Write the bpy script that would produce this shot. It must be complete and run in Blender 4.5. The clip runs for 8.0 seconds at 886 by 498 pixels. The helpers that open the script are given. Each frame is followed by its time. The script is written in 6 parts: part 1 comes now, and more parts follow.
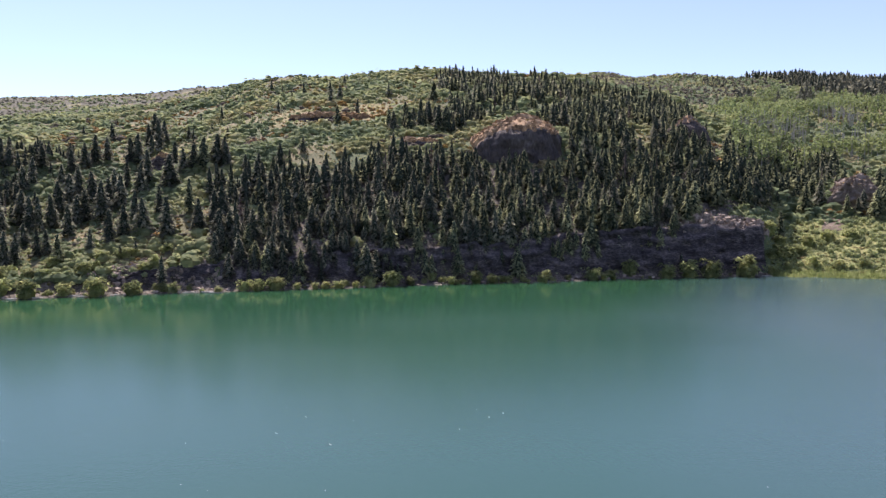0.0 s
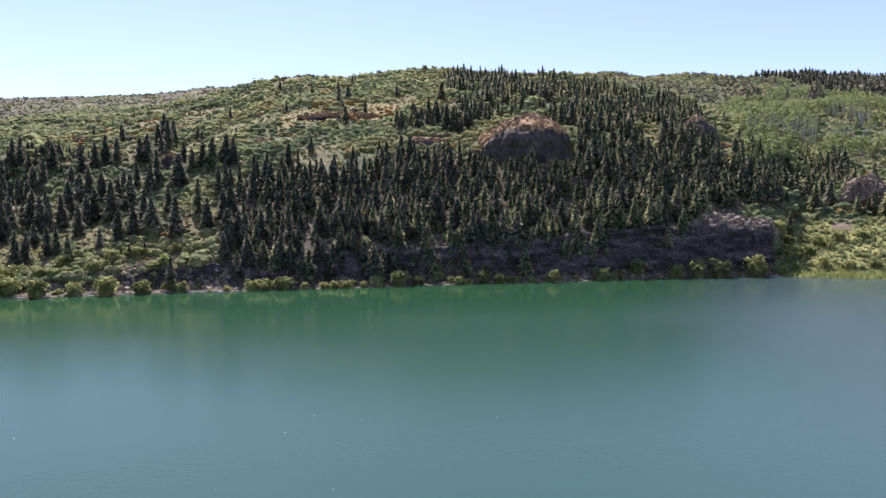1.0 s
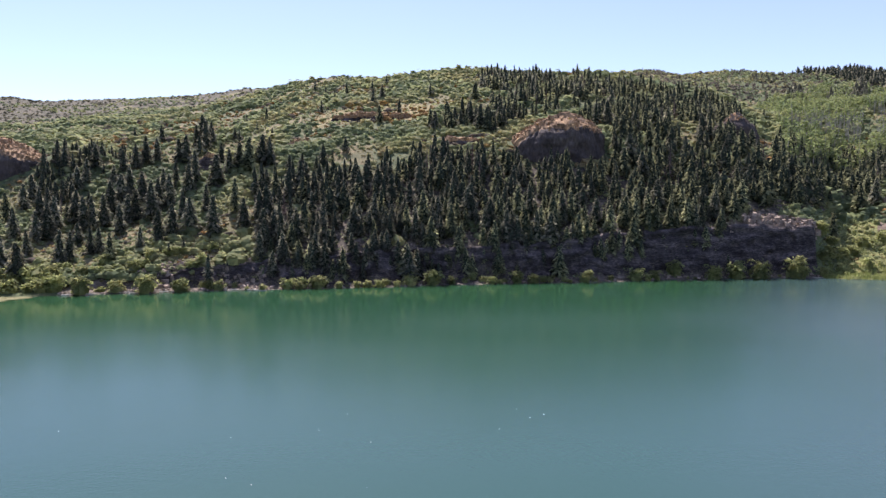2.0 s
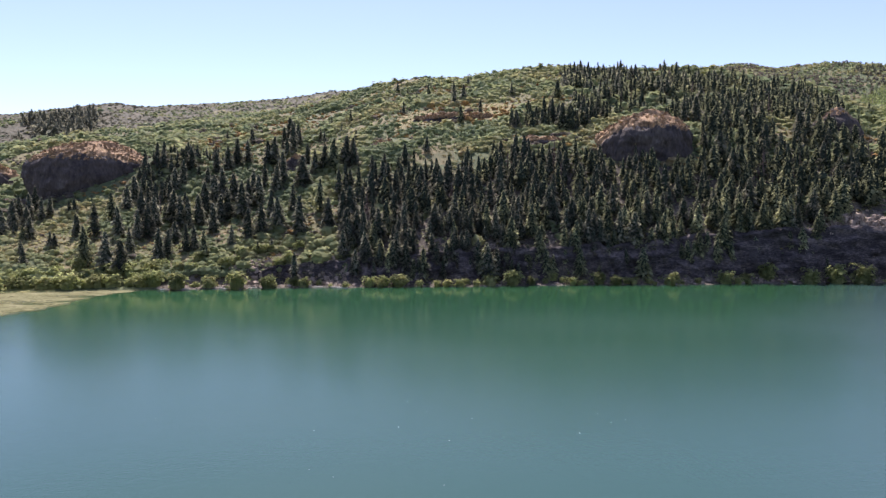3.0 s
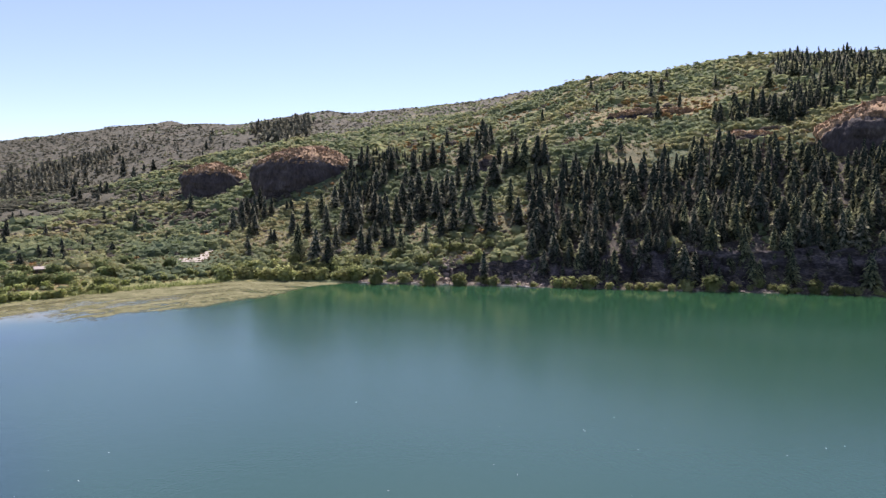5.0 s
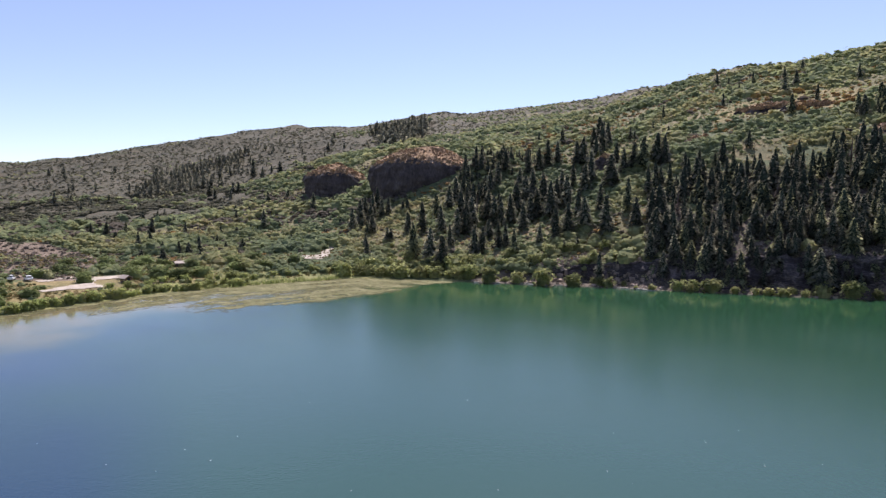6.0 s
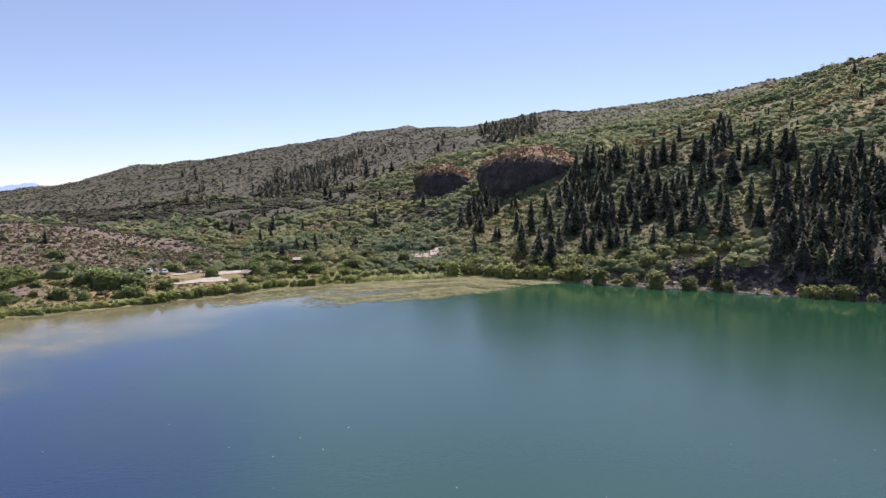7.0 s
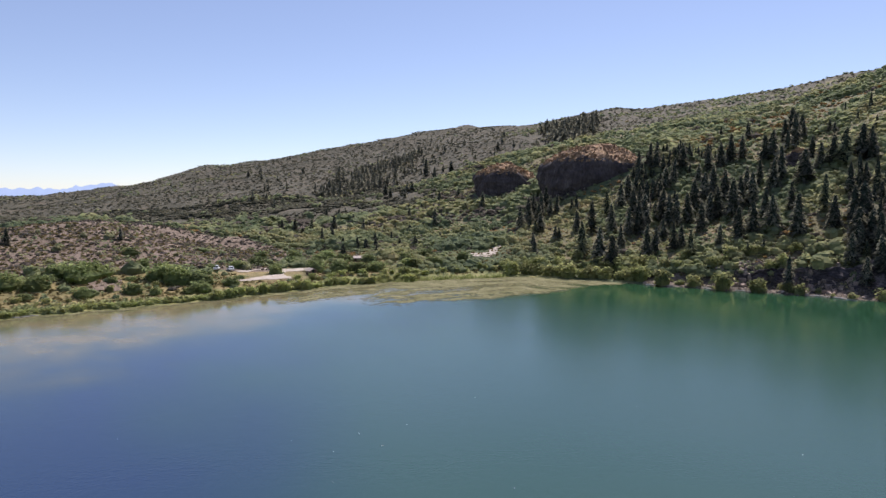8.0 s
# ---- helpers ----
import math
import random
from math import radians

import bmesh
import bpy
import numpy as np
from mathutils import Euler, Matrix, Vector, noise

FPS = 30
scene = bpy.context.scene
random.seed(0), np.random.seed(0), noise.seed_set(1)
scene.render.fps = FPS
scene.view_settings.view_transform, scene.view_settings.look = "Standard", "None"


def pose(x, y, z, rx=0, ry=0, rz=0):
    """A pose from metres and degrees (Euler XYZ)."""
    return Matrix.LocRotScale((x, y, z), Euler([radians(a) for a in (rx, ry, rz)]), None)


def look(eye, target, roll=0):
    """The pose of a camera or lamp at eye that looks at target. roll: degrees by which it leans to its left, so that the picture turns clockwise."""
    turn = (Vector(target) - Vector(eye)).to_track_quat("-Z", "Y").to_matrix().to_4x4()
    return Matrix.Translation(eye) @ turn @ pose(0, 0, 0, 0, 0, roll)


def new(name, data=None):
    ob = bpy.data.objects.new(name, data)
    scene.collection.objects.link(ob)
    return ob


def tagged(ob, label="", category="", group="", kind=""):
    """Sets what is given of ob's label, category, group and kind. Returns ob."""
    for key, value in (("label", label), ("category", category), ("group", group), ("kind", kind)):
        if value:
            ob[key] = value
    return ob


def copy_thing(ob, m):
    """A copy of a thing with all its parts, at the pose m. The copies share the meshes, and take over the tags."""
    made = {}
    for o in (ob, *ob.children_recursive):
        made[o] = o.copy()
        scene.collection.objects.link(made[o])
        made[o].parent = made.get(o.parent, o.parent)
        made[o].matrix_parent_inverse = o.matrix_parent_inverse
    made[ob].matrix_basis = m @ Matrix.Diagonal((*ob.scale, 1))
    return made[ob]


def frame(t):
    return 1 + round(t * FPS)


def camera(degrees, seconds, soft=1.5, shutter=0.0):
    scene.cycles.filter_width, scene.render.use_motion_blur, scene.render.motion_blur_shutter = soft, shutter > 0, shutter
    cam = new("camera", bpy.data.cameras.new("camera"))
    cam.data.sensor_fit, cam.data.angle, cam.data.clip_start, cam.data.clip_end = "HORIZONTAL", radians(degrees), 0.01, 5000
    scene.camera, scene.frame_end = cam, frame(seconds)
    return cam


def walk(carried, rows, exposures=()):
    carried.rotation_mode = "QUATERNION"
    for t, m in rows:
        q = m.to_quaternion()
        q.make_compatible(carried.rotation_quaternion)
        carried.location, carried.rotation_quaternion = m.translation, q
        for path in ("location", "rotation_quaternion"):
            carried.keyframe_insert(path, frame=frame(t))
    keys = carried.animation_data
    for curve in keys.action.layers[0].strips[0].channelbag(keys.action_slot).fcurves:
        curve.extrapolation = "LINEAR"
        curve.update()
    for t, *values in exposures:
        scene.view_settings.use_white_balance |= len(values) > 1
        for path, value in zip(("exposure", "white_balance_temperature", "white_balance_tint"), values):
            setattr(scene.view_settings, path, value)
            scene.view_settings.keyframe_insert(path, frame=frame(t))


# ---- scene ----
# A hovering camera 31 m above a mountain reservoir turns left from the wooded far bank to the lake's shallow end.
cam = camera(66.2, 8.0, soft=1.42)
EYE_Z = 31.0
TURN = [(0.0, 0.0, -4.10), (0.5, 0.27, -4.12), (1.0, 0.65, -4.13), (2.3, 5.03, -4.16), (2.5, 6.31, -4.16), (3.0, 10.2, -4.17),
        (3.5, 14.14, -4.18), (4.0, 17.85, -4.18), (4.2, 19.40, -4.19), (5.3, 28.83, -4.20), (5.5, 30.77, -4.21), (6.0, 35.61, -4.22),
        (6.5, 40.42, -4.25), (7.0, 44.72, -4.27), (7.5, 48.42, -4.31), (8.0, 49.70, -4.33)]
walk(cam, [(t, pose(0, 0, EYE_Z, 90 + pitch, 0, yaw)) for t, yaw, pitch in TURN],
     exposures=[(0.0, 0.72, 6430, 22), (2.5, 0.69, 6430, 22), (4.0, 0.57, 6430, 22), (5.5, 0.40, 6450, 21), (7.0, 0.19, 6440, 20), (8.0, 0.12, 6430, 19.5)])

# ---- light ----
SUN_HEADING, SUN_HEIGHT = 22.0, 54.0     # degrees left of +y, degrees above the horizon
world = bpy.data.worlds.new("clear_sky")
scene.world = world
world.use_nodes = True
wn = world.node_tree.nodes
sky = wn.new("ShaderNodeTexSky")
sky.sky_type = "NISHITA"
sky.sun_disc = False
sky.sun_elevation = radians(SUN_HEIGHT)
sky.sun_rotation = radians(-SUN_HEADING)
sky.altitude, sky.air_density, sky.dust_density, sky.ozone_density = 2300, 1.0, 1.1, 1.0
wn["Background"].inputs["Strength"].default_value = 0.122
haze = wn.new("ShaderNodeMix")
haze.data_type = "RGBA"
haze.inputs[0].default_value = 0.16
haze.inputs[7].default_value = (4.6, 5.1, 7.4, 1)
world.node_tree.links.new(sky.outputs["Color"], haze.inputs[6])
world.node_tree.links.new(haze.outputs[2], wn["Background"].inputs["Color"])
sun_way = Vector((-math.sin(radians(SUN_HEADING)) * math.cos(radians(SUN_HEIGHT)),
                  math.cos(radians(SUN_HEADING)) * math.cos(radians(SUN_HEIGHT)), math.sin(radians(SUN_HEIGHT))))
sun_data = bpy.data.lights.new("sun", "SUN")
sun_data.energy, sun_data.angle, sun_data.color = 5.0, radians(0.53), (1.0, 0.95, 0.87)
sun = new("sun", sun_data)
sun.matrix_world = look(sun_way * 900, (0, 0, 0))

# ---- the lie of the land: contour lines round the lake, as heading (degrees left of +y), range and height in metres ----
SHORE = [(-90, 330), (-60, 330), (-33, 317), (-25, 304), (-17, 279), (-8, 257), (0, 247), (9, 240), (18, 239), (26, 244), (30, 246),
         (34.5, 252), (39.5, 262), (44, 266), (49, 255), (54, 248), (58.5, 238), (63, 226), (67.5, 216), (72, 210), (79.5, 206),
         (90, 200), (120, 215), (180, 260), (225, 300)]
BANK = [(-90, 345, 2), (-60, 345, 2), (-33, 335, 3), (-26.6, 323, 4), (-25.4, 322, 19.5), (-19, 301, 20), (-14.7, 291, 18.4), (-10, 279, 16.4),
        (-5.5, 270, 14.2), (-0.8, 263, 13.5), (4, 257, 12.8), (8.7, 254, 11.5), (13, 253, 10), (18, 253, 8.6), (26, 256, 6.5), (33, 264, 4),
        (39, 275, 3), (45, 278, 2.5), (52, 264, 2), (60, 248, 2), (68, 230, 2), (76, 222, 2), (90, 214, 2), (180, 275, 2)]
SHOULDER = [(-90, 420, 15), (-40, 390, 18), (-33, 382, 19), (-27, 396, 20), (-24, 380, 42), (-20, 370, 52), (-12, 352, 55), (-3, 345, 58), (5, 345, 60),
            (12, 345, 58), (20, 345, 48), (26, 350, 39), (33, 356, 30), (38, 372, 28), (45, 380, 17.5), (52, 376, 11), (60, 330, 5),
            (68, 290, 5.6), (76, 262, 8), (83, 260, 8), (95, 260, 8), (180, 340, 8)]
CREST = [(-90, 600, 60), (-40, 640, 96), (-33, 640, 101), (-26, 610, 98), (-22, 520, 87), (-18, 520, 103), (-12, 540, 123), (-7.7, 550, 129), (-3, 560, 133),
         (0, 565, 137), (5, 580, 136), (9, 600, 135), (12, 610, 139), (16, 640, 134), (20, 650, 120), (26, 650, 106), (33, 620, 89), (38, 600, 80),
         (45, 600, 64), (52, 600, 38), (60, 560, 23), (68, 370, 11), (72, 350, 16), (76, 345, 19), (83, 335, 18), (95, 340, 18), (180, 600, 15)]
HOLLOW = [(-90, 750, 70), (-33, 740, 112), (-26, 720, 110), (-22, 660, 92), (-12, 660, 112), (0, 690, 116), (12, 740, 120), (20, 770, 122), (26, 770, 116),
          (38, 720, 88), (45, 750, 76), (52, 700, 40), (60, 680, 27), (68, 560, 11), (76, 560, 9), (95, 560, 9), (180, 800, 15)]
SKYLINE = [(-90, 950, 110), (-40, 950, 160), (-32.7, 950, 170), (-27, 950, 184), (-23, 950, 188), (-18.4, 960, 201), (-15.8, 960, 200), (-13.2, 960, 207),
           (-10, 980, 202), (0, 1000, 190), (12, 1000, 178), (16, 1040, 202), (20.7, 1060, 190), (25.6, 1100, 188), (33, 1150, 173), (36, 1180, 178), (40, 1200, 171),
           (44, 1250, 164), (49, 1280, 161), (54, 1300, 147), (58, 1350, 134), (62, 1370, 120), (65, 1380, 104), (69.4, 1400, 82), (73.5, 1430, 60), (77.4, 1450, 41),
           (80, 1450, 31), (83, 1450, 29), (95, 1450, 20), (180, 1400, 40)]


def lattice(xi, yi, seed):
    h = (xi * 374761393 + yi * 668265263 + seed * 974634777) & 0xFFFFFFFF
    h = ((h ^ (h >> 13)) * 1274126177) & 0xFFFFFFFF
    return ((h ^ (h >> 16)) & 0xFFFF) / 65535.0


def value_noise(x, y, seed=0):
    x, y = np.asarray(x, float), np.asarray(y, float)
    xi, yi = np.floor(x).astype(np.int64), np.floor(y).astype(np.int64)
    u, v = x - xi, y - yi
    u, v = u * u * (3 - 2 * u), v * v * (3 - 2 * v)
    a, b = lattice(xi, yi, seed), lattice(xi + 1, yi, seed)
    c, d = lattice(xi, yi + 1, seed), lattice(xi + 1, yi + 1, seed)
    return a + (b - a) * u + (c - a) * v + (a - b - c + d) * u * v


def fbm(x, y, seed=0, octaves=4):
    """Fractal noise from -1 to 1, about."""
    total, size = 0.0, 1.0
    for k in range(octaves):
        total = total + size * (2 * value_noise(x * 2 ** k, y * 2 ** k, seed + 17 * k) - 1)
        size *= 0.5
    return total


HEADINGS = np.arange(-180, 180.01, 0.25)
RANGES = np.concatenate([np.arange(100, 345, 1.0), np.arange(345, 700, 3.0), np.arange(700, 1600, 12.0), np.geomspace(1600, 4900, 30)])


def along(line, column, blur=6):
    """One column of a contour line at every heading, closed round the compass and gently rounded."""
    rows = sorted(((row[0] + 180) % 360 - 180, row[column]) for row in line)
    a = np.array([r[0] for r in rows])
    v = np.array([r[1] for r in rows])
    a, v = np.concatenate([a - 360, a, a + 360]), np.concatenate([v, v, v])
    out = np.interp(HEADINGS, a, v)
    k = np.hanning(blur + 3)[1:-1]
    return np.convolve(np.concatenate([out[-blur - 1:-1], out, out[1:blur + 1]]), k / k.sum(), "same")[blur:-blur]


SHORE_R = along(SHORE, 1) + 1.2 * fbm(HEADINGS * 0.7, HEADINGS * 0, 3, 3)
knots_r = np.stack([SHORE_R * 0, SHORE_R - 60, SHORE_R - 8, SHORE_R, SHORE_R + 9.0, along(BANK, 1, 3), along(SHOULDER, 1), along(CREST, 1), along(HOLLOW, 1),
                    along(SKYLINE, 1), along(SKYLINE, 1) * 1.3, HEADINGS * 0 + 2600, HEADINGS * 0 + 5000])
knots_z = np.stack([SHORE_R * 0 - 9, SHORE_R * 0 - 7, SHORE_R * 0 - 1.5, SHORE_R * 0, SHORE_R * 0 + 1.1, along(BANK, 2, 3), along(SHOULDER, 2), along(CREST, 2), along(HOLLOW, 2),
                    along(SKYLINE, 2), along(SKYLINE, 2) * 0.6, HEADINGS * 0 + 4, HEADINGS * 0])
TABLE = np.stack([np.interp(RANGES, knots_r[:, i], knots_z[:, i]) for i in range(len(HEADINGS))])
round_off = np.array([0.1, 0.2, 0.4, 0.2, 0.1])
TABLE[:, 2:-2] = sum(w * TABLE[:, i:TABLE.shape[1] - 4 + i] for i, w in enumerate(round_off))


def polar(x, y):
    return np.degrees(np.arctan2(-np.asarray(x, float), np.asarray(y, float))), np.hypot(x, y)


def spot(heading, reach):
    a = np.radians(heading)
    return -np.sin(a) * reach, np.cos(a) * reach


def shore_at(heading):
    return np.interp(heading, HEADINGS, SHORE_R)


def thicket(x, y):
    """Where brush grows thick (above 0) and where it leaves clearings (below 0)."""
    return fbm(x / 30, y / 30, 25, 3) + 0.55 * fbm(x / 10, y / 10, 26, 2) + 0.4


def height(x, y):
    """The ground's height above the lake."""
    h, r = polar(x, y)
    col = np.clip((h + 180) / 0.25, 0, len(HEADINGS) - 1.001)
    row = np.interp(r, RANGES, np.arange(len(RANGES)))
    i, j = col.astype(int), np.clip(row.astype(int), 0, len(RANGES) - 2)
    u, v = col - i, row - j
    z = (TABLE[i, j] * (1 - u) + TABLE[i + 1, j] * u) * (1 - v) + (TABLE[i, j + 1] * (1 - u) + TABLE[i + 1, j + 1] * u) * v
    inland = np.clip((r - np.interp(h, HEADINGS, SHORE_R) - 12) / 60, 0, 1)
    far = np.clip((r - 620) / 400, 0, 1)
    # the wooded gully behind the spur
    gx0, gy0, gx1, gy1 = -152.0, 259.0, -150.0, 392.0
    k = np.clip(((x - gx0) * (gx1 - gx0) + (y - gy0) * (gy1 - gy0)) / ((gx1 - gx0) ** 2 + (gy1 - gy0) ** 2), 0, 1)
    away = (x - gx0 - k * (gx1 - gx0)) ** 2 + (y - gy0 - k * (gy1 - gy0)) ** 2
    z = z - 5.0 * np.exp(-away / 22.0 ** 2) * np.clip((r - 285) / 40, 0, 1)
    # the grassy spur that climbs past the big butte
    z = z + 13.0 * np.clip((39.8 - h) / 6.5, 0, 1) * np.clip((h - 26.5) / 5.5, 0, 1) * np.exp(-((r - 397) / 19.0) ** 2)
    return z + inland * (1.7 * fbm(x / 45, y / 45, 5) + 0.35 * fbm(x / 9, y / 9, 9, 3)) + far * (6 * fbm(x / 160, y / 160, 12) - 3 * np.abs(fbm(x / 60, y / 60, 14, 2)))


# ---- materials ----
def surface(name, stops, big=8.0, fine=0.8, rough=0.9, bump=0.4, bump_size=0.5, vary=0.0, island=0.0, leaf=0.0, stretch=(1, 1, 1), spec=0.3, shift=0.5):
    """A rough natural surface: colours over two sizes of noise in world metres, relief, and variation from thing to thing."""
    m = bpy.data.materials.new(name)
    m.use_nodes = True
    n, link = m.node_tree.nodes, m.node_tree.links.new
    bsdf, out = n["Principled BSDF"], n["Material Output"]
    where = n.new("ShaderNodeNewGeometry")
    space = n.new("ShaderNodeVectorMath")
    space.operation = "MULTIPLY"
    space.inputs[1].default_value = stretch
    link(where.outputs["Position"], space.inputs[0])
    parts = []
    for size, detail in ((big, 3.0), (fine, 4.0)):
        tex = n.new("ShaderNodeTexNoise")
        tex.inputs["Scale"].default_value, tex.inputs["Detail"].default_value, tex.inputs["Roughness"].default_value = 1 / size, detail, 0.6
        link(space.outputs[0], tex.inputs["Vector"])
        parts.append(tex)
    both = n.new("ShaderNodeMix")
    both.inputs[0].default_value = shift
    link(parts[0].outputs[0], both.inputs[2])
    link(parts[1].outputs[0], both.inputs[3])
    ramp = n.new("ShaderNodeValToRGB")
    e = ramp.color_ramp.elements
    while len(e) < len(stops):
        e.new(0.5)
    for k, (at, colour) in enumerate(stops):
        e[k].position, e[k].color = 0.5 + (at - 0.5) * 0.62, (*colour, 1)
    link(both.outputs[0], ramp.inputs[0])
    colour = ramp.outputs[0]
    for amount, node, socket in ((vary, "ShaderNodeObjectInfo", "Random"), (island, "ShaderNodeNewGeometry", "Random Per Island")):
        if amount:
            pick = n.new(node)
            span = n.new("ShaderNodeMapRange")
            span.inputs[3].default_value, span.inputs[4].default_value = 1 - amount, 1 + amount
            link(pick.outputs[socket], span.inputs[0])
            hsv = n.new("ShaderNodeHueSaturation")
            link(span.outputs[0], hsv.inputs["Value"])
            link(colour, hsv.inputs["Color"])
            colour = hsv.outputs[0]
    link(colour, bsdf.inputs["Base Color"])
    bsdf.inputs["Roughness"].default_value = rough
    bsdf.inputs["Specular IOR Level"].default_value = spec
    if bump:
        tex = n.new("ShaderNodeTexNoise")
        tex.inputs["Scale"].default_value, tex.inputs["Detail"].default_value = 1 / bump_size, 5
        link(space.outputs[0], tex.inputs["Vector"])
        relief = n.new("ShaderNodeBump")
        relief.inputs["Strength"].default_value, relief.inputs["Distance"].default_value = bump, bump_size
        link(tex.outputs[0], relief.inputs["Height"])
        link(relief.outputs[0], bsdf.inputs["Normal"])
    if leaf:
        glow = n.new("ShaderNodeBsdfTranslucent")
        link(colour, glow.inputs["Color"])
        mix = n.new("ShaderNodeMixShader")
        mix.inputs[0].default_value = leaf
        link(bsdf.outputs[0], mix.inputs[1])
        link(glow.outputs[0], mix.inputs[2])
        link(mix.outputs[0], out.inputs["Surface"])
    return m


M_HILL = surface("dry_grass_hillside", [(0.3, (0.0593, 0.0794, 0.0374)), (0.46, (0.0877, 0.11, 0.0494)), (0.58, (0.112, 0.128, 0.0583)), (0.72, (0.146, 0.144, 0.0734))], 14, 1.2, bump=0.6, bump_size=0.7)
M_GRASS = surface("cured_yellow_grass", [(0.3, (0.0923, 0.095, 0.0475)), (0.46, (0.138, 0.13, 0.0627)), (0.58, (0.185, 0.156, 0.0759)), (0.72, (0.24, 0.174, 0.0949))], 11, 1.0, bump=0.6, bump_size=0.6)
M_DRY = surface("dry_brown_far_slope", [(0.3, (0.0545, 0.0528, 0.0337)), (0.5, (0.0828, 0.0767, 0.0498)), (0.7, (0.122, 0.101, 0.0693))], 22, 2.5, bump=0.6, bump_size=1.2)
M_RED = surface("reddish_gravelly_soil", [(0.3, (0.114, 0.0851, 0.0614)), (0.5, (0.184, 0.139, 0.103)), (0.7, (0.258, 0.197, 0.151))], 12, 1.0, bump=0.7, bump_size=0.5)
M_DUFF = surface("forest_floor_scree", [(0.32, (0.0316, 0.0266, 0.0214)), (0.5, (0.0842, 0.0696, 0.0535)), (0.68, (0.211, 0.17, 0.131))], 5, 0.7, bump=0.7, bump_size=0.6)
M_TAN = surface("tan_terrace_grass", [(0.3, (0.132, 0.116, 0.0469)), (0.5, (0.212, 0.175, 0.074)), (0.7, (0.319, 0.238, 0.113))], 9, 0.9, bump=0.5, bump_size=0.4)
M_MEADOW = surface("green_shore_grass", [(0.3, (0.114, 0.13, 0.046)), (0.5, (0.195, 0.2, 0.073)), (0.7, (0.312, 0.275, 0.11))], 7, 0.7, bump=0.5, bump_size=0.4)
M_GRAVEL = surface("pale_gravel", [(0.3, (0.36, 0.30, 0.24)), (0.6, (0.48, 0.42, 0.35))], 3, 0.3, bump=0.4, bump_size=0.15)
M_MUD = surface("lake_bed_silt", [(0.3, (0.05, 0.05, 0.025)), (0.7, (0.12, 0.11, 0.05))], 6, 0.8)
M_ROCK = surface("brown_basalt", [(0.30, (0.0399, 0.0326, 0.0324)), (0.45, (0.0638, 0.0515, 0.0491)), (0.60, (0.0889, 0.0722, 0.0668)), (0.75, (0.132, 0.114, 0.0983))], 6, 1.1, rough=0.88, bump=0.8, bump_size=0.9, stretch=(1, 1, 0.45))
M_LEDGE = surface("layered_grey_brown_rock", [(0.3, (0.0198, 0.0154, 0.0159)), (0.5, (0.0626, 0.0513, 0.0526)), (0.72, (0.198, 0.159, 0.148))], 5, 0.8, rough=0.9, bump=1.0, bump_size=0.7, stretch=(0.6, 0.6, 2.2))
M_CAP = surface("rust_coloured_rock_cap", [(0.3, (0.133, 0.0824, 0.0477)), (0.46, (0.265, 0.167, 0.0969)), (0.6, (0.397, 0.262, 0.151)), (0.76, (0.408, 0.279, 0.12))], 3, 0.6, bump=0.9, bump_size=0.6)
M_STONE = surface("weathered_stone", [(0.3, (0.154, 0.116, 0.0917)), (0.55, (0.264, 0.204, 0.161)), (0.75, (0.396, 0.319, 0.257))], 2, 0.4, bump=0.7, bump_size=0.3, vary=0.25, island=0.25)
M_BARK = surface("grey_brown_bark", [(0.3, (0.07, 0.055, 0.045)), (0.7, (0.17, 0.14, 0.115))], 1.0, 0.15, bump=0.5, bump_size=0.1, stretch=(1, 1, 0.25), vary=0.2)
M_PALEBARK = surface("pale_aspen_bark", [(0.3, (0.294, 0.272, 0.231)), (0.7, (0.434, 0.408, 0.36))], 1.0, 0.2, bump=0.2, bump_size=0.1)
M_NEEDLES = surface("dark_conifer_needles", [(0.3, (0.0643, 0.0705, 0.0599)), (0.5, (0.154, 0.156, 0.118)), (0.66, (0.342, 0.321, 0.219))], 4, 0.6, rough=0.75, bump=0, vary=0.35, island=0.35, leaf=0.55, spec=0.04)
# olive needles: sunlight painted on the firs, own colour of the junipers
M_PINE = surface("olive_conifer_needles", [(0.3, (0.102, 0.111, 0.0712)), (0.5, (0.245, 0.257, 0.146)), (0.66, (0.474, 0.464, 0.253))], 4, 0.6, rough=0.75, bump=0, vary=0.3, island=0.35, leaf=0.55, spec=0.04)
# shade deep inside the crowns, put in as a darker green
M_CROWN_SHADE = surface("conifer_crown_shade", [(0.3, (0.0215, 0.0294, 0.0218)), (0.7, (0.0586, 0.0728, 0.052))], 2, 0.4, rough=0.9, bump=0, vary=0.2, island=0.3, spec=0.04)
M_DEADNEEDLES = surface("bare_grey_conifer_twigs", [(0.3, (0.10, 0.075, 0.065)), (0.7, (0.17, 0.13, 0.115))], 4, 0.8, rough=0.8, bump=0, island=0.3, leaf=0.1, spec=0.06)
M_OAK = surface("oak_brush_leaves", [(0.36, (0.182, 0.226, 0.127)), (0.45, (0.237, 0.278, 0.146)), (0.54, (0.297, 0.321, 0.159)), (0.65, (0.369, 0.355, 0.176)), (0.8, (0.407, 0.324, 0.178))], 38, 2.0, rough=0.7, bump=0, island=0.2, leaf=0.5, spec=0.06, shift=0.32)
M_SAGE = surface("grey_green_sagebrush", [(0.3, (0.11, 0.103, 0.0818)), (0.5, (0.152, 0.135, 0.108)), (0.7, (0.207, 0.168, 0.143))], 18, 1.6, rough=0.8, bump=0, island=0.1, leaf=0.45, spec=0.06)
